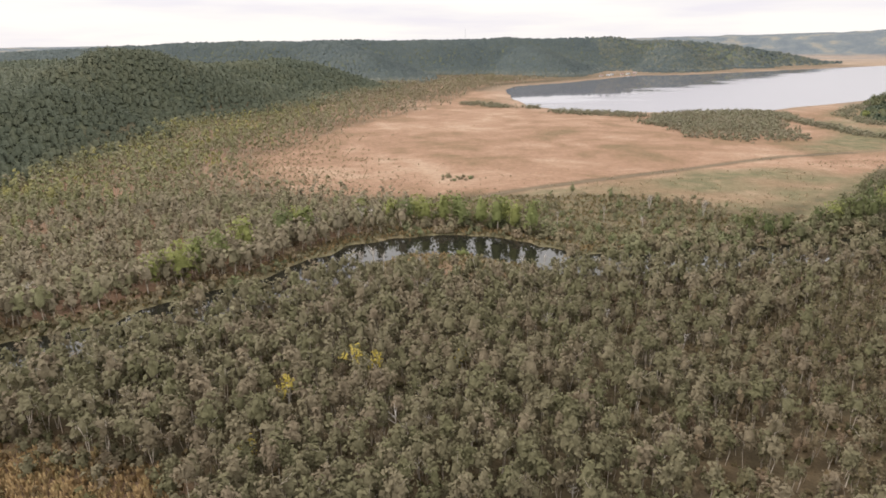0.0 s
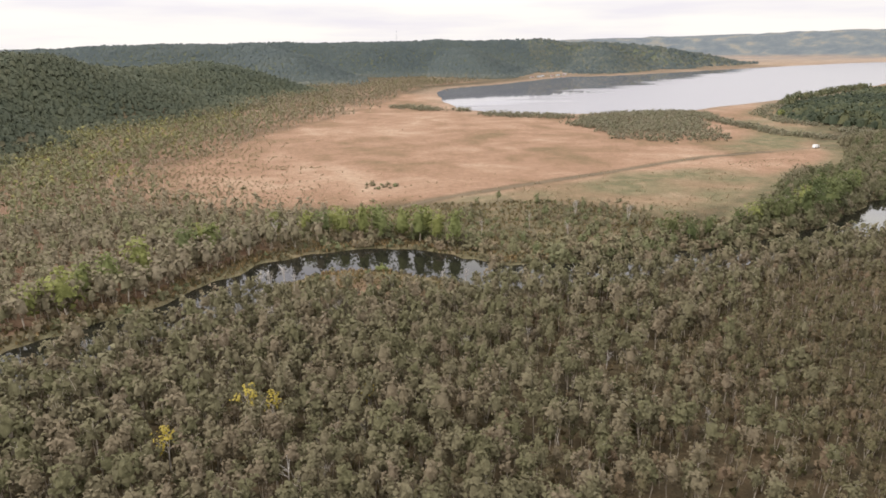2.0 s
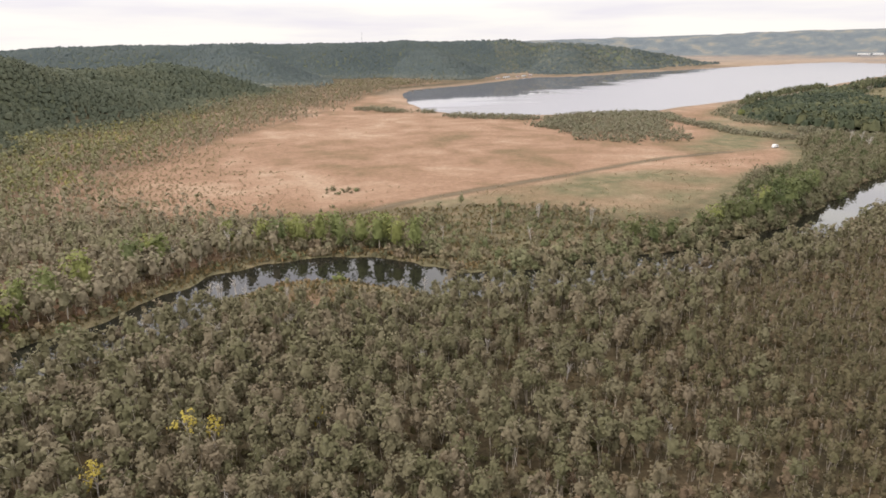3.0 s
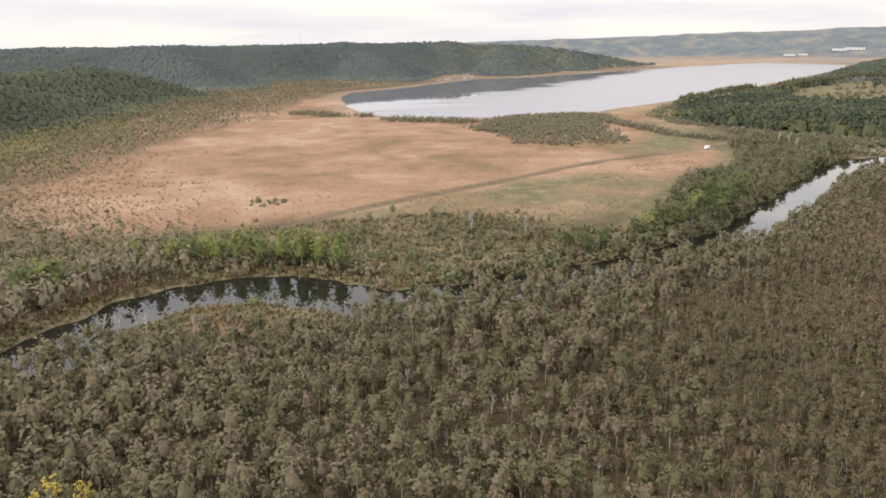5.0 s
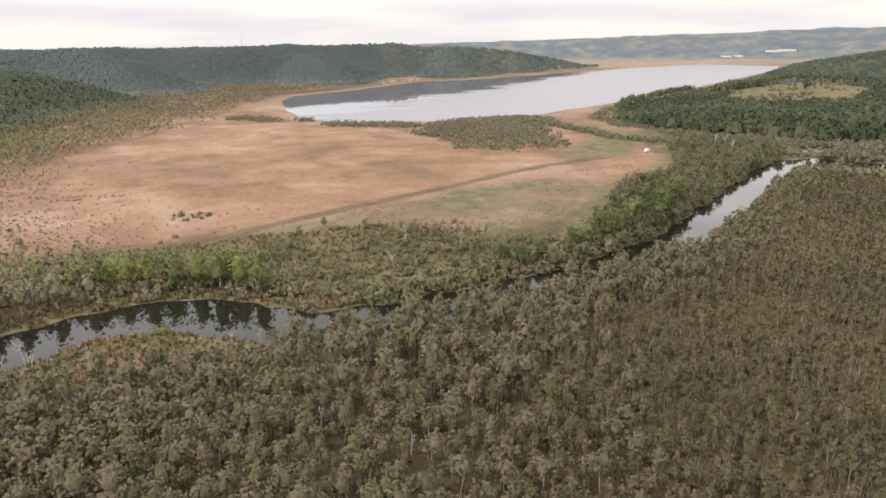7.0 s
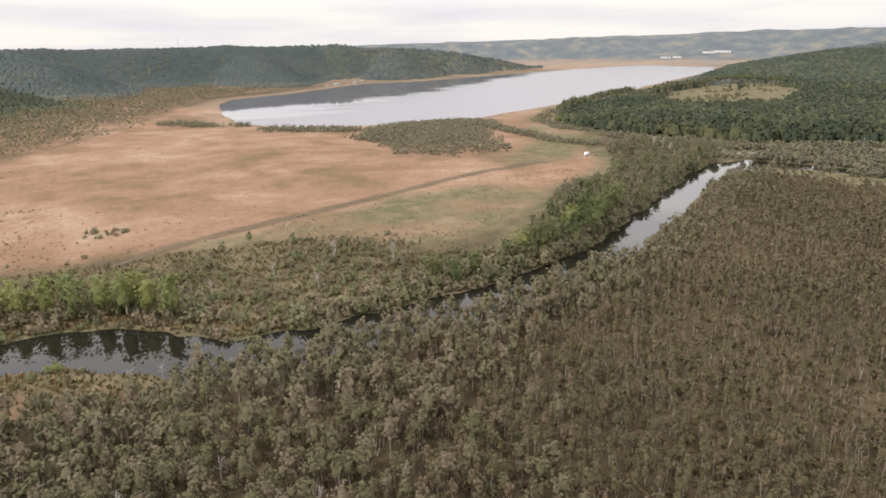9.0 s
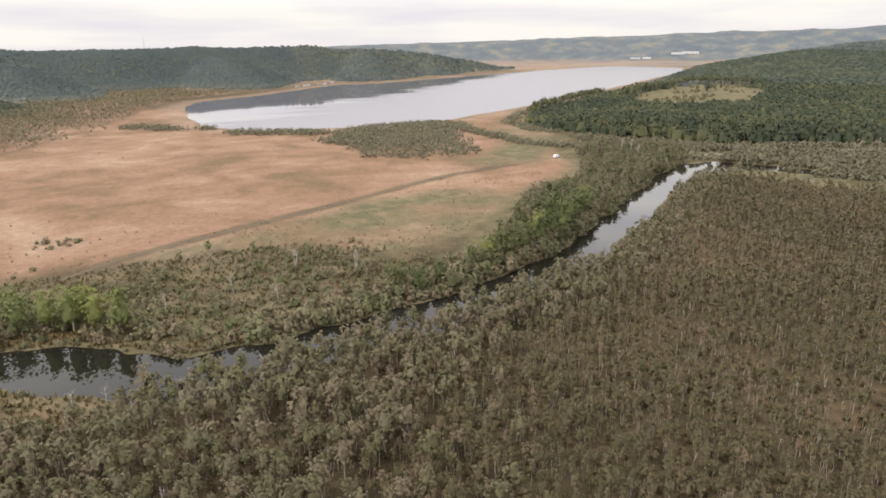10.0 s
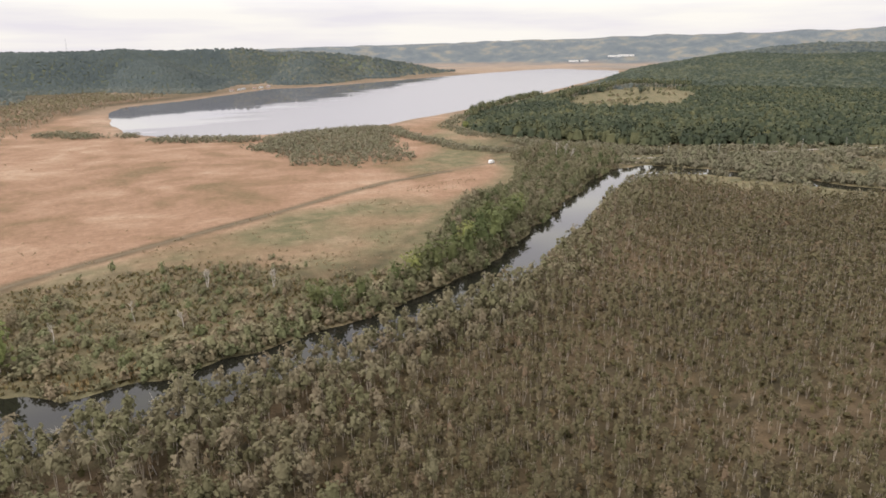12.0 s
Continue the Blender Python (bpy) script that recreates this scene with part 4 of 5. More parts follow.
cx_, cy_ = spread(67, (425, 290, 700, 620), 4.6, bend_keep)
tagged(strew("bend_bushes", 68, BEND_BUSHES, cx_, cy_, np.random.default_rng(69).uniform(0.6, 1.4, len(cx_)), [M_THICKET], sink=0.1),
       "large rounded grey-green bushes by the river bend and road", "bushes", kind="stuff")
mx_, my_ = spread(70, (-60, 395, -18, 430), 3.6, lambda x, y: sstep(1.15, 0.7, np.hypot((x + 39) / 13, (y - 411) / 9)) * 0.85)
tagged(strew("meadow_thicket", 71, BUSHES, mx_, my_, np.random.default_rng(72).uniform(0.4, 0.85, len(mx_)), [M_SCRUB], sink=0.1),
       "small clump of grey-green bushes alone in the reed meadow", "bushes", kind="stuff")

# single bushes and tussocks in the meadow
def dots_keep(x, y):
    lane = sstep(7, 2, near_line(x, y, TRACK[:9])[0]) * 0.1
    clump = np.zeros(x.shape)
    for bx, by, br in ((-120, 474, 18), (-98, 478, 12), (110, 360, 22), (229, 486, 24), (150, 380, 20), (60, 400, 18), (250, 500, 16)):
        clump = np.maximum(clump, sstep(br, br * 0.5, np.hypot((x - bx) * 0.7, (y - by) * 1.6)) * 0.5)
    sparse = 0.02 * sstep(0.5, 0.7, fbm(x, y, 60, 57)) + 0.4 * sstep(-20, -170, x) * sstep(520, 380, y) + 0.3 * sstep(400, 345, y) + 0.05 * sstep(470, 380, y) * sstep(0.45, 0.7, fbm(x, y, 40, 58))
    sparse = sparse + 0.3 * inside(x, y, GREEN_A) * sstep(0.48, 0.62, fbm(x, y, 20, 74))
    d = depth_in(x, y, MEADOW)
    rim = 0.75 * sstep(85, 0, d + 50 * (fbm(x, y, 45, 60) - 0.5)) * sstep(-40, -100, x) * sstep(640, 520, y)
    return np.clip(lane + clump + sparse + rim, 0, 1) * (d > -25)


dx, dy = spread(21, (-210, 330, 440, 1000), 3.2, dots_keep)
M_TUSSOCK = leaf_material("dry_bush_leaves", [(0.283, 0.242, 0.153), (0.342, 0.271, 0.171), (0.378, 0.295, 0.189), (0.283, 0.26, 0.153)], 0.3)
LOW_BUSHES = [bush_kind(RNG, 12, 1.5, 1.6, 4.2, 4) for _ in range(6)]
tagged(strew("meadow_bushes", 22, LOW_BUSHES, dx, dy, np.random.default_rng(23).uniform(0.15, 0.5, len(dx)) * (1 + 0.5 * sstep(-60, -150, dx)), [M_TUSSOCK]),
       "scattered low bushes and tussocks in the reed meadow", "bushes", kind="stuff")

# forest on the hills
def view_sector(x, y):
    a = np.degrees(np.arctan2(x - 20, y - 20))
    return (a > -50) & (a < 64)


BIG_OAKS = [(*join([dome_crown(RNG, 7.0, 3.0, 10.0, 6), spray_crown(RNG, 26, 9.5, 2.0, 12.0, 2.3, 7, 0.75)]), None, None, None) for _ in range(8)]
OAKS = [(*join([dome_crown(RNG, 4.8, 3.2, 8.2, 6), spray_crown(RNG, 9, 6.4, 3.0, 9.4, 1.9, 5, 0.75)]), None, None, None) for _ in range(10)]
OAKS_MID = [(*dome_crown(RNG, 6.2, 3.0, 9.0, 6, 3, 1.9), None, None, None) for _ in range(10)]
OAKS_FAR = [(*dome_crown(RNG, 10.5, 4.0, 11.0, 4), None, None, None) for _ in range(8)]


def hill_keep(lo, hi, rate=1.0):
    def keep(x, y):
        r = np.hypot(x - 30, y - 30)
        m = view_sector(x, y) & (r >= lo) & (r < hi)
        out = np.zeros(x.shape)
        out[m] = ((hills(x[m], y[m]) > 1.6) | ((depth_in(x[m], y[m], PLATEAU) > 5) & (y[m] < 1000))) & (depth_in(x[m], y[m], CLEARING) + 50 * (fbm(x[m], y[m], 40, 78) - 0.5) < 0) & (near_line(x[m], y[m], ROAD)[0] > 9)
        return out * rate
    return keep


def forest_tint(x, y, seed):
    """Autumn tones on the crests, which also part the hills in place of haze, and drifts of species, a few odd trees.
    """
    r = np.random.default_rng(seed)
    return np.clip(0.25 * sstep(0.35, 0.65, fbm(x, y, 110, 71)) + 0.2 * sstep(20, 58, hills(x, y)) * (x < 250) * (y < 1400) + r.normal(0, 0.1, len(x)) + np.where(x > 250, 0.3 * sstep(0.4, 0.6, fbm(x, y, 45, 72)) + 0.15 + r.normal(0, 0.27, len(x)), 0.45 * sstep(11, 3, hills(x, y))), 0, 0.99)


hx, hy = spread(24, (-1000, 150, 1300, 1350), 4.9, lambda x, y: hill_keep(250, 1300)(x, y) * np.where(x > 250, np.where(np.hypot(x - 30, y - 30) < 800, 0.3, 0.8), np.where(np.hypot(x - 30, y - 30) > 860, 0.75, 1.0)))
for east, low, high, mat, kinds, seed, label in ((False, 0, 860, M_HAZY_OAK, OAKS, 25, "dense grey-green broadleaf forest covering the western hills, lightened for haze"),
                                                 (False, 860, 1400, M_HAZY_OAK, OAKS_MID, 125, "grey-green broadleaf forest on the hills behind the meadow, lightened for haze"),
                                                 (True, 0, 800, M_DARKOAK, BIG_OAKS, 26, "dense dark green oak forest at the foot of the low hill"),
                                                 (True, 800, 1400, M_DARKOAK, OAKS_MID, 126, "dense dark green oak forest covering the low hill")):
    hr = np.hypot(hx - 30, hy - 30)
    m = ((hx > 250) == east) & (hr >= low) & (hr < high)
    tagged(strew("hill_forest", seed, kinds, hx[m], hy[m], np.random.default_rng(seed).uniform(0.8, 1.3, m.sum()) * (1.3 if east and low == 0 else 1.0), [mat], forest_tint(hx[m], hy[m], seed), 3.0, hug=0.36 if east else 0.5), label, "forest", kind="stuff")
gx, gy = spread(27, (-1900, 500, 2300, 2500), 9.0, hill_keep(1300, 2300))
for east, mat, seed, label in ((False, M_HAZY_RIDGE, 28, "forest on the ridge behind the lake, tinted blue-grey for haze"), (True, M_HAZY_PLATEAU, 29, "oak forest on the rolling plateau, paled towards grey-green for haze")):
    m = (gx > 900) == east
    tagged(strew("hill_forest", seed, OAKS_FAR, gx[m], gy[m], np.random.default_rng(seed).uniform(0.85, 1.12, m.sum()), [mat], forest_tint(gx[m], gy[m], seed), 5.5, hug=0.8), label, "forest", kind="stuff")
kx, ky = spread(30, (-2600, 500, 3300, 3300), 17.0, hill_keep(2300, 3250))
tagged(strew("hill_forest", 31, OAKS_FAR, kx, ky, np.random.default_rng(32).uniform(1.0, 1.5, len(kx)), [M_HAZY_RIDGE], forest_tint(kx, ky, 31), 6.0, hug=0.8),
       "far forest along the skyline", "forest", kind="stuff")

# fresh green trees along the river, each its own thing
GREENS = [tree_kind(RNG, 230, 1.35, 15.0, 9.5, 0.14, 0.24, tufts=14) for _ in range(5)]
GREEN_AT = [(-121, 210, 1.0), (-117, 232, .9), (-110, 242, 1.05), (-102, 264, 1.0), (-94, 271, .9), (-76, 301, .7), (-61, 302, .75), (-52, 299, .8), (-43, 299, .85), (-34, 299, .9),
            (-25, 298, .85), (-16, 297, .9), (-8, 294, 1.0), (0, 291, .9), (8, 288, .95), (-48, 306, .8), (-28, 306, .9), (-5, 302, .8), (106, 297, .75), (124, 300, .6), (148, 312, .8), (162, 318, .9), (172, 323, .8),
            (182, 328, .9), (193, 336, 1.0), (204, 345, 1.05), (200, 354, 1.0), (217, 360, 1.0), (228, 372, .95), (214, 374, .9), (238, 382, .85), (112, 290, .7), (140, 308, .7), (156, 318, .8), (175, 332, .8), (187, 341, .9), (209, 353, .9), (222, 366, 1.0), (207, 366, .9), (232, 380, .85), (243, 392, .8), (-98, 272, .9), (-121, 222, .85), (-129, 206, .8)]
for name, label, leaf, spots in (("riverside_tree", "leafy bright green riverside tree with pale trunk", M_FRESH, [q for n, q in enumerate(GREEN_AT) if q[0] < 60 or n % 5 == 0]),
                                 ("riverside_tree", "leafy deep green riverside tree with pale trunk", M_DEEP, [q for n, q in enumerate(GREEN_AT) if q[0] >= 60 and n % 5])):
    first = [thing_tree(name, k, label, "tree", "green trees along the river", leaf, M_BARK, stand(0, 0)) for k in GREENS]
    for n, (x, y, sz) in enumerate(spots):
        sz *= 1.15
        if n < len(first):
            first[n].matrix_world = stand(x, y, 80 * n)
            first[n].scale = (sz,) * 3
        else:
            plant(first[n % len(first)], x, y, random.uniform(0, 360), sz)

# yellow trees
YELLOWS = [(*spray_crown(RNG, 110, 4.6, 4.6, 9.0, 0.6, 6), *stems(RNG, 8.2, 0.12, 2, 1.0, 5, 4)) for _ in range(2)]
yellows = [thing_tree("yellow_tree", k, "pale-stemmed tree with bright yellow autumn leaves", "tree", "yellow trees in the alder wood", M_YELLOW, M_DEAD, stand(0, 0)) for k in YELLOWS]
for n, (x, y, sz) in enumerate([(-52, 129, 1.25), (-40, 145, 1.3), (-34, 145, 1.15), (-53, 108, .95), (-13, 151, 1.0)]):
    if n < 2:
        yellows[n].matrix_world = stand(x, y, 40)
        yellows[n].scale = (sz,) * 3
    else:
        plant(yellows[n % 2], x, y, random.uniform(0, 360), sz)

# dead bleached trees
DEADS = [(None, None, None, *stems(RNG, 8.0, 0.15, 1 + n % 3, 1.6, 10, 4)) for n in range(4)]
deads = [thing_tree("dead_tree", k, "bare bleached dead tree with broken limbs", "tree", "dead trees", None, M_DEAD, stand(0, 0)) for k in DEADS]
DEAD_AT = [(-157, 180, 1.1), (-73, 291, 1.0), (-69, 296, .9), (-77, 300, 1.0), (-25, 120, .9), (-78, 205, .8), (-39, 189, .8), (-114, 244, .8), (-90, 274, .9), (-63, 231, 1.0), (-59, 233, .8),
           (372, 542, 1.5), (366, 545, 1.6), (372, 533, 1.2), (70, 340, .8), (44, 314, .8), (20, 302, .8), (60, 300, .7), (95, 330, .8), (-22, 118, .7), (-66, 226, .9), (-55, 238, .8), (-70, 216, .8), (-76, 208, .7), (-84, 199, .75), (-92, 184, .8), (-97, 178, .7), (-104, 170, .75), (-50, 230, .8), (-44, 228, .7),
           (-36, 232, .65), (4, 236, .7), (12, 234, .8), (30, 236, .7), (52, 238, .75), (-121, 152, .8), (-112, 160, .7), (-30, 205, .8), (-48, 196, .9), (-15, 190, .8), (-62, 182, .8), (10, 178, .8), (-85, 150, .8)]
sx_, sy_ = spread(73, (-130, 112, 70, 232), 17.0, lambda x, y: (inside(x, y, SOUTH_WOOD) & (depth_in(x, y, GLADE) < -5)) * 0.55)
DEAD_AT += [(x, y, 0.62) for x, y in zip(sx_.tolist(), sy_.tolist())]
for n, (x, y, sz) in enumerate(DEAD_AT):
    sz *= 1.35
    if n < 4:
        deads[n].matrix_world = stand(x, y, 70 * n)
        deads[n].scale = (sz,) * 3
    else:
        plant(deads[n % 4], x, y, random.uniform(0, 360), sz)



# bushes hanging over the north bank, and the spit in the pond
def bank_keep(x, y):
    g = river_gap(x, y)
    north = inside(x, y, NORTH_SCRUB) | inside(x, y, EAST_BANK) | inside(x, y, WEST_WOOD)
    return (g > -0.6) * (g < 4.5) * north * np.where(x > 20, 0.8, 0.3)


bx, by = spread(41, (-180, 130, 420, 520), 2.6, bank_keep)
tagged(strew("bank_bushes", 42, BUSHES, bx, by, np.random.default_rng(43).uniform(0.5, 1.35, len(bx)), [M_SCRUB], sink=0.2),
       "rounded willow bushes leaning over the river bank", "bushes", kind="stuff")


# ---- small built things ----
def box_mesh(name, size, at=(0, 0, 0), bevel=0.0, top=None):
    """A box that stands on at; top scales its upper face in x and y."""
    bm = bmesh.new()
    bmesh.ops.create_cube(bm, size=1.0)
    for v in bm.verts:
        k = top if top and v.co.z > 0 else (1, 1)
        v.co = Vector((v.co.x * size[0] * k[0] + at[0], v.co.y * size[1] * k[1] + at[1], (v.co.z + 0.5) * size[2] + at[2]))
    if bevel:
        bmesh.ops.bevel(bm, geom=bm.edges[:], offset=bevel, segments=2, affect="EDGES")
    me = bpy.data.meshes.new(name)
    bm.to_mesh(me)
    bm.free()
    return me


def round_mesh(name, r1, r2, length, at, axis="Z", sides=14):
    bm = bmesh.new()
    turn = {"Z": Matrix(), "X": Matrix.Rotation(math.pi / 2, 4, "Y"), "Y": Matrix.Rotation(math.pi / 2, 4, "X")}[axis]
    bmesh.ops.create_cone(bm, cap_ends=True, segments=sides, radius1=r1, radius2=r2, depth=length, matrix=Matrix.Translation(at) @ turn)
    me = bpy.data.meshes.new(name)
    bm.to_mesh(me)
    bm.free()
    return me


def gable_mesh(name, wide, deep, low, high, over=0.4, thick=0.2):
    """A pitched roof of two thick slopes, its ridge along x."""
    bm = bmesh.new()
    prof = [(-deep / 2 - over, low), (0, high), (deep / 2 + over, low), (deep / 2 + over, low + thick), (0, high + thick), (-deep / 2 - over, low + thick)]
    ends = [[bm.verts.new((x, y, z)) for y, z in prof] for x in (-wide / 2 - over, wide / 2 + over)]
    for i in range(6):
        j = (i + 1) % 6
        bm.faces.new((ends[0][i], ends[0][j], ends[1][j], ends[1][i]))
    for e in ends:
        bm.faces.new((e[0], e[1], e[4], e[5]))
        bm.faces.new((e[1], e[2], e[3], e[4]))
    bmesh.ops.recalc_face_normals(bm, faces=bm.faces[:])
    me = bpy.data.meshes.new(name)
    bm.to_mesh(me)
    bm.free()
    return me


def gable_walls(name, wide, deep, low, high):
    bm = bmesh.new()
    prof = [(-deep / 2, -0.3), (deep / 2, -0.3), (deep / 2, low), (0, high), (-deep / 2, low)]
    ends = [[bm.verts.new((x, y, z)) for y, z in prof] for x in (-wide / 2, wide / 2)]
    for i in range(5):
        j = (i + 1) % 5
        bm.faces.new((ends[0][i], ends[0][j], ends[1][j], ends[1][i]))
    for e in ends:
        bm.faces.new(e)
    bmesh.ops.recalc_face_normals(bm, faces=bm.faces[:])
    me = bpy.data.meshes.new(name)
    bm.to_mesh(me)
    bm.free()
    return me


def white_van(label, m):
    van = tagged(new("van"), label, "van")
    part("body", box_mesh("body", (4.3, 1.75, 1.35), (0, 0, 0.45), 0.12, (0.97, 0.9)), M_WHITE, van)
    part("cab", box_mesh("cab", (3.3, 1.6, 0.45), (-0.35, 0, 1.75), 0.08, (0.9, 0.88)), M_WHITE, van)
    part("windscreen", box_mesh("windscreen", (0.06, 1.4, 0.55), (2.05, 0, 1.15)), M_GLASS, van, "dark windscreen")
    for sy in (-0.83, 0.83):
        part("side_window", box_mesh("side_window", (1.0, 0.06, 0.42), (0.9, sy, 1.25)), M_GLASS, van, "dark side window")
        for sx in (-1.35, 1.35):
            part("wheel", round_mesh("wheel", 0.32, 0.32, 0.2, (sx, sy * 0.98, 0.32), "Y"), M_RUBBER, van, "black rubber tyre")
    part("bumper", box_mesh("bumper", (0.12, 1.6, 0.22), (2.17, 0, 0.42), 0.03), M_RUBBER, van, "dark bumper")
    van.matrix_world = m
    return van


def house(label, wide, deep, low, high, roof, m):
    h = tagged(new("house"), label, "house", "houses on the lake shore")
    part("wall", gable_walls("wall", wide, deep, low, high), M_PLASTER, h)
    part("roof", gable_mesh("roof", wide, deep, low, high + 0.05), roof, h, "pitched sheet-metal roof")
    part("door", box_mesh("door", (1.0, 0.1, 2.05), (wide * 0.28, -deep / 2 - 0.03, 0.0)), M_DARKBARK, h, "dark wooden door")
    for k in (-0.3, 0.0):
        part("window", box_mesh("window", (1.5, 0.1, 1.2), (wide * k, -deep / 2 - 0.03, 0.95)), M_GLASS, h, "dark window")
    h.matrix_world = m
    return h


def hall(label, wide, deep, tall, m):
    h = tagged(new("hall"), label, "hall", "far white halls")
    part("wall", box_mesh("wall", (wide, deep, tall), (0, 0, -1.0)), M_WHITE, h)
    part("roof", gable_mesh("roof", wide, deep, tall - 0.9, tall + 1.6), M_CONCRETE, h, "low pale roof")
    for k in range(5):
        part("window", box_mesh("window", (wide * 0.09, 0.2, tall * 0.3), (wide * (-0.38 + 0.19 * k), -deep / 2 - 0.06, tall * 0.3)), M_GLASS, h, "dark window strip")
    h.matrix_world = m
    return h


def utility_pole(m):
    p = tagged(new("utility_pole"), "slim grey concrete utility pole with a crossarm", "pole", "poles along the road")
    part("pole", round_mesh("pole", 0.17, 0.1, 9.4, (0, 0, 4.4)), M_CONCRETE, p)
    part("crossarm", box_mesh("crossarm", (1.8, 0.12, 0.12), (0, 0.16, 8.5), 0.01), M_STEEL, p, "steel crossarm")
    for k in (-0.8, 0.0, 0.8):
        part("insulator", round_mesh("insulator", 0.07, 0.05, 0.25, (k, 0.16, 8.74)), M_WHITE, p, "white insulator")
    p.matrix_world = m
    return p


def mast(m):
    t = tagged(new("radio_mast"), "thin steel lattice radio mast on the wooded ridge", "mast")
    for sx, sy in ((-1, -1), (1, -1), (1, 1), (-1, 1)):
        v, f, n = tube([(sx * 1.9, sy * 1.9, -1), (sx * 0.35, sy * 0.35, 36)], [0.16, 0.1], 4)
        part("leg", quad_mesh("leg", v, f), M_STEEL, t)
    for k in range(7):
        z, w = 3 + 4.6 * k, 1.9 - 1.55 * (4 + 4.6 * k) / 37
        pieces = [tube([(sx * w, sy * w, z), (tx * w * 0.88, ty * w * 0.88, z + 4.4)], [0.06, 0.06], 3)
                  for (sx, sy), (tx, ty) in (((-1, -1), (1, -1)), ((1, -1), (1, 1)), ((1, 1), (-1, 1)), ((-1, 1), (-1, -1)))]
        v, f, n = join(pieces)
        part("brace", quad_mesh("brace", v, f), M_STEEL, t)
    part("antenna", round_mesh("antenna", 0.12, 0.06, 6, (0, 0, 38.5)), M_STEEL, t)
    t.matrix_world = m
    return t


white_van("small white van parked on the meadow track", stand(309, 557, 25, 1.35, -0.08))
white_van("small white van parked by the river landing", stand(409, 524, -35, 1.0, 0.0))
for hx_, hy_, w_, d_, turn_, roof_ in ((211, 1695, 11, 8, 20, M_ROOF), (231, 1722, 9, 7, -30, M_GREYROOF), (243, 1748, 12, 8, 35, M_GREYROOF), (272, 1768, 10, 7, 10, M_ROOF),
                                       (292, 1796, 13, 9, 40, M_GREYROOF), (312, 1822, 10, 8, -15, M_ROOF), (318, 1850, 11, 8, 25, M_GREYROOF)):
    house("small pale-walled house with a pitched roof by the lake", w_, d_, 3.0, 5.2, roof_, stand(hx_ - 6, hy_ + 8, turn_, 0.8, 0.0))
for hx_, hy_, w_, d_, t_ in ((2295, 3420, 55, 25, 6), (2350, 3390, 45, 22, 6), (2530, 3350, 70, 30, 8), (2585, 3310, 90, 30, 9)):
    hall("long low white hall with dark windows far across the plain", w_, d_, t_, stand(hx_, hy_, -38, 1.0, 0.0))
for px_, py_ in ((470, 527), (520, 518), (560, 516), (612, 507), (657, 496), (705, 482)):
    utility_pole(stand(px_, py_, 20, 1.0, 0.0))
mast(stand(-178, 2200, 15, 1.0, 0.0))


def spit_bush():
    k = bush_kind(np.random.default_rng(77), 90, 0.8, 2.6, 6.5)
    b = tagged(new("willow_bush"), "low spreading yellow-green willow bush on the pond spit", "bush")
    part("crown", quad_mesh("crown", k[0], k[1], smooth=True, normals=k[2]), M_FRESH, b)
    v, f, n = stems(np.random.default_rng(78), 1.8, 0.07, 3, 1.2, 2, 4)
    part("stem", quad_mesh("stem", v, f, smooth=True, normals=n), M_BARK, b)
    b.matrix_world = stand(-21, 256, 20, 1.0, -0.2)


spit_bush()


# grass and reed tufts: along the banks, in the scrub and on the glade
def tuft_kind(rng, n, h, wide):
    """A tuft of bent blades leaning out from its foot."""
    out = []
    for k in range(n):
        a, lean = rng.uniform(0, 6.283), rng.uniform(0.15, 0.5) * wide
        f0 = np.array((math.cos(a), math.sin(a), 0)) * rng.uniform(0, 0.25) * wide
        top = f0 + (math.cos(a) * lean, math.sin(a) * lean, h * rng.uniform(0.7, 1.1))
        side = np.array((-math.sin(a), math.cos(a), 0)) * 0.16 * wide
        v = np.array([f0 - side, f0 + side, top + side * 0.5, top - side * 0.5])
        out.append((v, np.array([[0, 1, 2, 3]]), np.tile(unit(np.array((math.cos(a) * 0.4, math.sin(a) * 0.4, 0.9))), (4, 1))))
    return (*join(out), None, None, None)


M_GRASS = leaf_material("tussock_grass", [(0.22, 0.21, 0.09), (0.31, 0.26, 0.125), (0.4, 0.31, 0.175), (0.27, 0.25, 0.105)], 0.4)
TUFTS = [tuft_kind(RNG, 7, 0.8, 1.3) for _ in range(6)]


def tuft_keep(x, y):
    g = river_gap(x, y)
    north = depth_in(x, y, SOUTH_WOOD) < -14
    bank = (g > -0.3) * sstep(14, 9, g) * north * 1.0
    scrub = inside(x, y, NORTH_SCRUB) * 0.6 * (g > 0)
    spit = (g > -0.2) * (g < 24) * (np.hypot((x + 28) / 40, (y - 242) / 18) < 1)
    return np.clip(bank + scrub + spit, 0, 1)


tx, ty = spread(51, (-180, 80, 420, 420), 1.9, tuft_keep)
tagged(strew("tussock_grass", 52, TUFTS, tx, ty, np.random.default_rng(53).uniform(0.6, 1.5, len(tx)), [M_GRASS]),
       "tan and green tussock grass along the river banks", "grass", kind="stuff")

M_REED = leaf_material("dry_reeds", [(0.4, 0.285, 0.145), (0.5, 0.36, 0.19), (0.56, 0.41, 0.22), (0.42, 0.34, 0.16)], 0.5, 0.06)
REEDS = [tuft_kind(RNG, 9, 1.5, 1.5) for _ in range(6)]
ix, iy = spread(57, (-150, 52, -55, 122), 1.25, lambda x, y: sstep(-3, 3, depth_in(x, y, GLADE) + 10 * (fbm(x, y, 12, 77) - 0.5)) * 0.95)
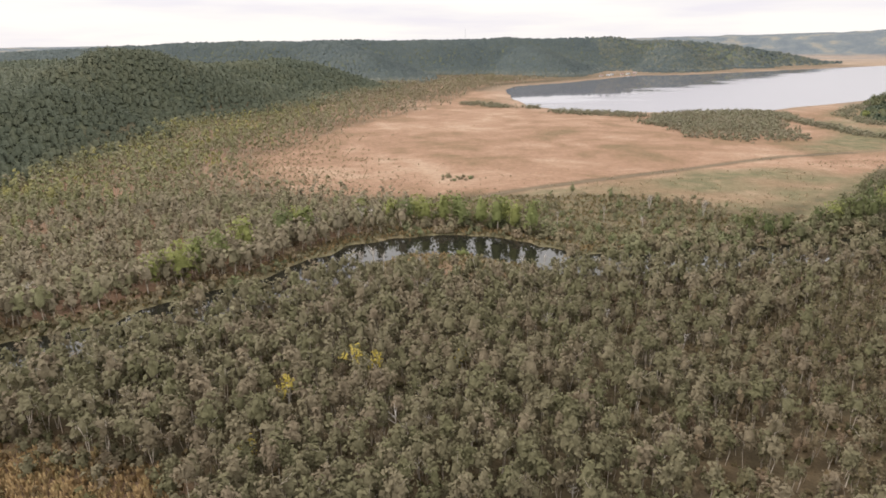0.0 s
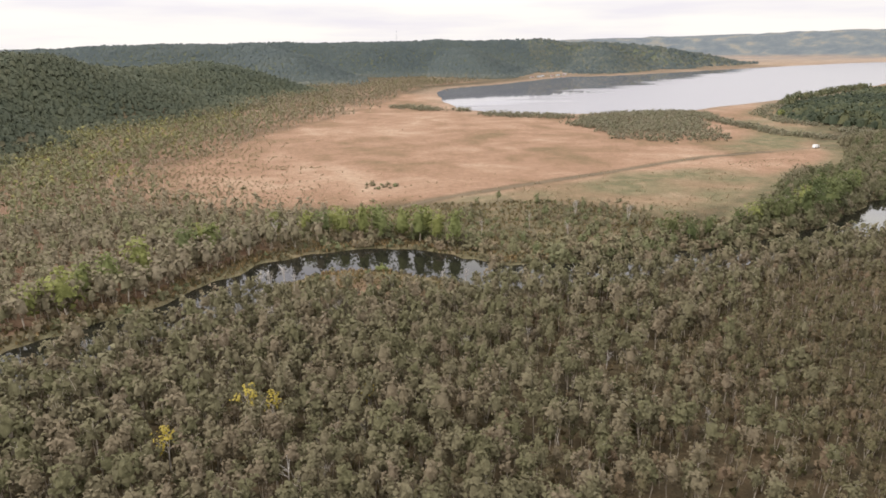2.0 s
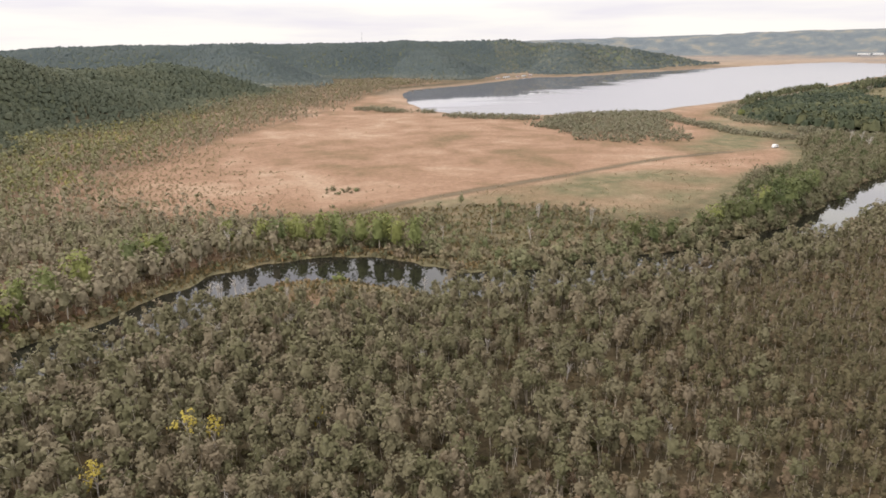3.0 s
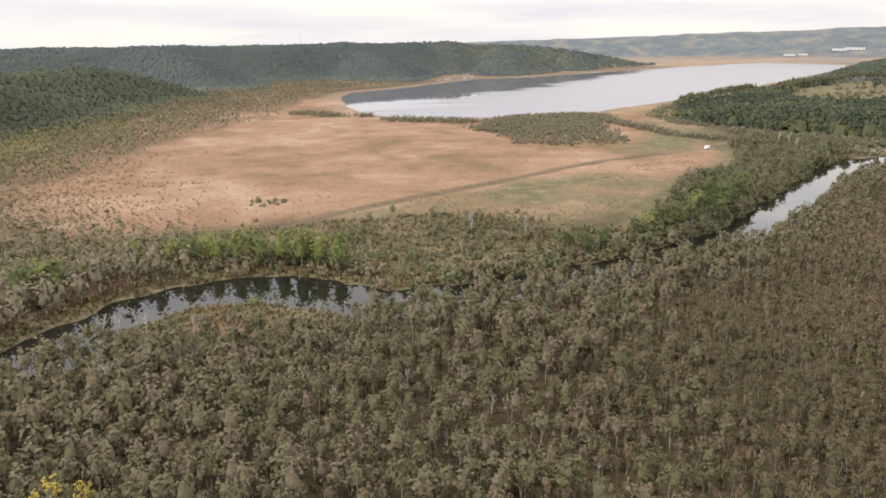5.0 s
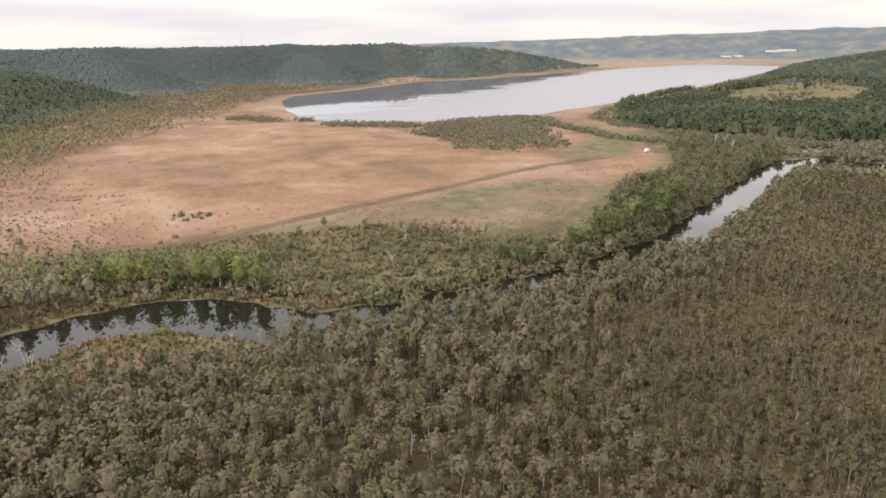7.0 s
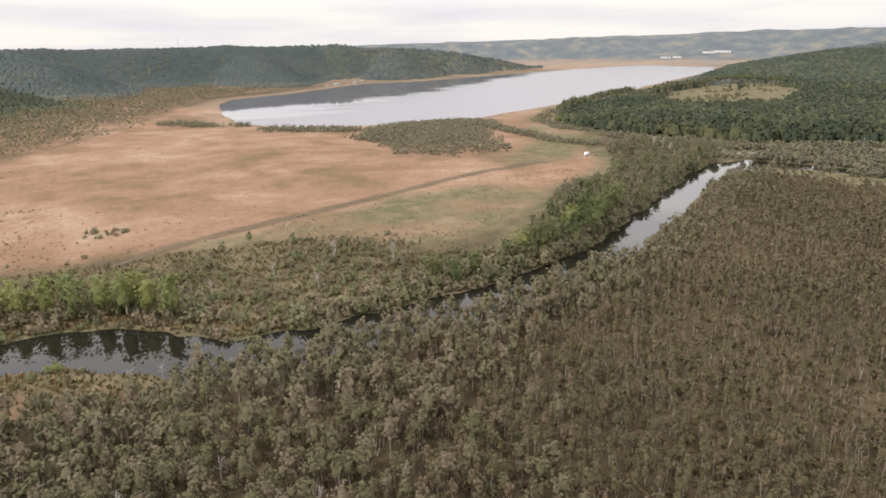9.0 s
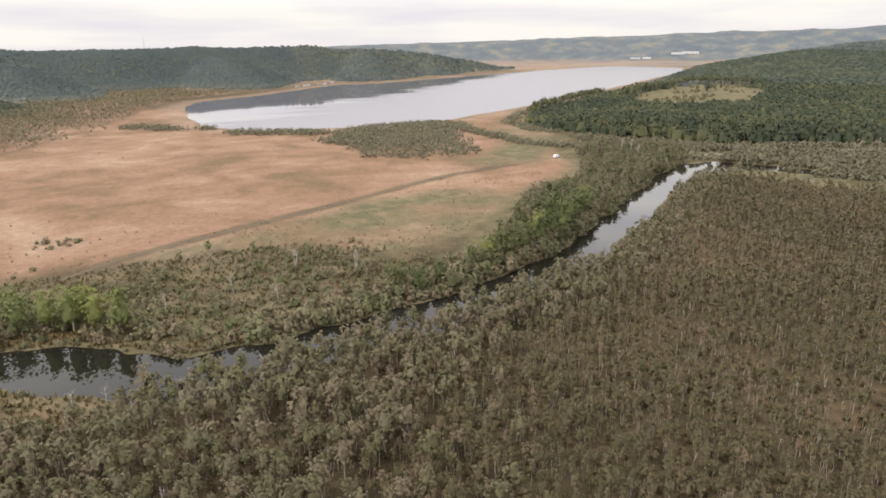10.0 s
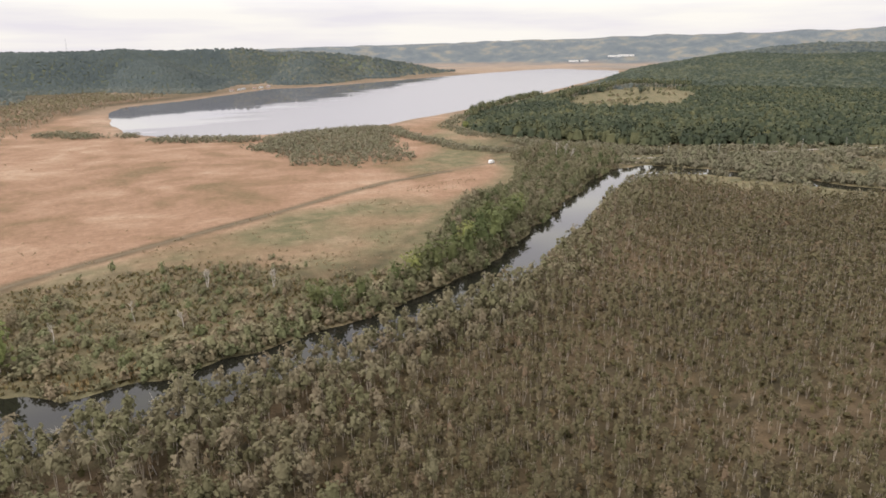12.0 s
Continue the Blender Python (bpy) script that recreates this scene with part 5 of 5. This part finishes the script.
tagged(strew("reed_bed", 58, REEDS, ix, iy, np.random.default_rng(59).uniform(0.6, 1.3, len(ix)), [M_REED]),
       "dense bed of ochre dry reeds in a glade of the alder wood", "reeds", kind="stuff")

# reeds and low shrubs on the open grassy bank north of the pond
def open_bank(x, y):
    g = river_gap(x, y)
    north = depth_in(x, y, SOUTH_WOOD) < -18
    return (g > 0.8) * sstep(14, 10, g) * north * (x < 60) * (x > -190)


zx, zy = spread(83, (-190, 95, 60, 300), 1.7, lambda x, y: open_bank(x, y) * (0.15 + 0.75 * sstep(0.42, 0.6, fbm(x, y, 14, 84))))
tagged(strew("bank_reeds", 85, REEDS, zx, zy, np.random.default_rng(86).uniform(0.4, 0.95, len(zx)), [M_REED]),
       "straw-coloured reeds along the open grassy bank", "reeds", kind="stuff")
lx, ly = spread(87, (-190, 95, 60, 300), 4.2, lambda x, y: open_bank(x, y) * 0.32)
tagged(strew("bank_shrubs", 88, BUSHES, lx, ly, np.random.default_rng(89).uniform(0.3, 0.8, len(lx)), [M_SCRUB], sink=0.1),
       "small brown and olive shrubs on the grassy bank", "bushes", kind="stuff")

# brown and green shrubs round the glade
SHRUBS = [bush_kind(RNG, 80, 0.8, 3.6, 4.2, 8) for _ in range(6)]
jx, jy = spread(64, (-150, 60, -50, 125), 3.4, lambda x, y: np.clip(sstep(7, 2, np.abs(depth_in(x, y, GLADE) + 1)) * 0.8 + 0.05 * inside(x, y, GLADE), 0, 1))
tagged(strew("glade_shrubs", 65, SHRUBS, jx, jy, np.random.default_rng(66).uniform(0.5, 1.2, len(jx)), [M_ALDER], sink=0.15),
       "rounded brown and olive shrubs round the reed glade", "bushes", kind="stuff")

# trees on the hill clearing and its pale-stemmed far edge
CLEAR_TREES = [tree_kind(RNG, 90, 1.8, 12.0, 8.0, 0.25, 0.22, 4, 3) for _ in range(2)]
hill_trees = [thing_tree("oak_tree", k, "round-crowned green oak standing on the hill clearing", "tree", "trees on the hill clearing", M_HAZY_OAK, M_DARKBARK, stand(0, 0)) for k in CLEAR_TREES]
for n, (x, y, sz) in enumerate([(792, 965, 1.2), (800, 975, 1.3), (806, 962, 1.0), (812, 980, 1.2), (785, 980, .9), (720, 880, .5), (740, 900, .45), (850, 1000, .6)]):
    if n < 2:
        hill_trees[n].matrix_world = stand(x, y, 40 * n)
        hill_trees[n].scale = (sz,) * 3
    else:
        plant(hill_trees[n % 2], x, y, random.uniform(0, 360), sz)
EDGE_KINDS = [tree_kind(RNG, 26, 2.2, 15.0, 5.5, 0.42, 0.2, 4, 1) for _ in range(4)]
qx, qy = spread(54, (380, 780, 960, 1180), 5.5, lambda x, y: (np.abs(depth_in(x, y, PLATEAU) - 7) < 7) * (x < 800) * (y > 870) + sstep(16, 8, near_line(x, y, [(640, 950), (705, 1018), (885, 1110), (925, 1010)])[0]) * (depth_in(x, y, CLEARING) < 0))
M_BIRCH = leaf_material("edge_leaves", [(0.12, 0.14, 0.085), (0.16, 0.17, 0.095), (0.20, 0.195, 0.105)], 0.25)
tagged(strew("forest_edge", 55, EDGE_KINDS, qx, qy, np.random.default_rng(56).uniform(0.75, 1.1, len(qx)), [M_BIRCH, M_BARK]),
       "row of pale-stemmed trees along the hill's forest edge", "wood", kind="stuff")

dx_, dy_ = spread(79, (590, 800, 920, 1100), 9.0, lambda x, y: sstep(4, 20, depth_in(x, y, CLEARING)) * 0.75 * sstep(0.5, 0.62, fbm(x, y, 40, 80)))
tagged(strew("clearing_shrubs", 81, BEND_BUSHES, dx_, dy_, np.random.default_rng(82).uniform(0.4, 1.0, len(dx_)), [M_SCRUB], sink=0.2),
       "olive and brown shrubs spreading over the hill clearing", "bushes", kind="stuff")

# round bushes at the foot of the hill, by the green meadow
ROUND = [bush_kind(RNG, 90, 1.4, 6.0, 7.5), bush_kind(RNG, 80, 1.3, 6.5, 6.0)]
rounds = []
for n, (x, y, sz, fresh) in enumerate([(396, 800, 1.4, 1), (404, 786, 1.0, 0), (412, 795, 1.2, 0), (420, 742, .8, 0), (432, 728, .7, 1), (440, 722, .8, 1), (448, 716, 1.0, 0), (428, 750, .9, 0), (436, 742, .8, 0), (388, 770, .7, 0)]):
    k = ROUND[n % 2]
    b = tagged(new("round_bush"), "yellow-green rounded bush at the foot of the hill" if fresh else "grey-green rounded bush at the foot of the hill", "bush", "bushes at the foot of the hill")
    part("crown", quad_mesh("crown", k[0], k[1], smooth=True, normals=k[2]), M_FRESH if fresh else M_SCRUB, b)
    v, f, m = stems(np.random.default_rng(90 + n), 3.0, 0.12, 3, 1.5, 2, 4)
    part("stem", quad_mesh("stem", v, f, smooth=True, normals=m), M_DARKBARK, b)
    b.matrix_world = stand(x, y, 50 * n)
    b.scale = (sz,) * 3


# understory of bushes in the western wood near the river
def west_under_keep(x, y):
    g = river_gap(x, y)
    return inside(x, y, WEST_WOOD) * (g > 5) * (0.35 + 0.35 * sstep(60, 10, g)) * (depth_in(x, y, MEADOW) < 0)


vx, vy = spread(61, (-260, 130, -55, 350), 4.4, west_under_keep)
tagged(strew("wood_understory", 62, BUSHES, vx, vy, np.random.default_rng(63).uniform(0.4, 1.0, len(vx)), [M_TUSSOCK]),
       "brown and olive bushes under the autumn wood", "bushes", kind="stuff")
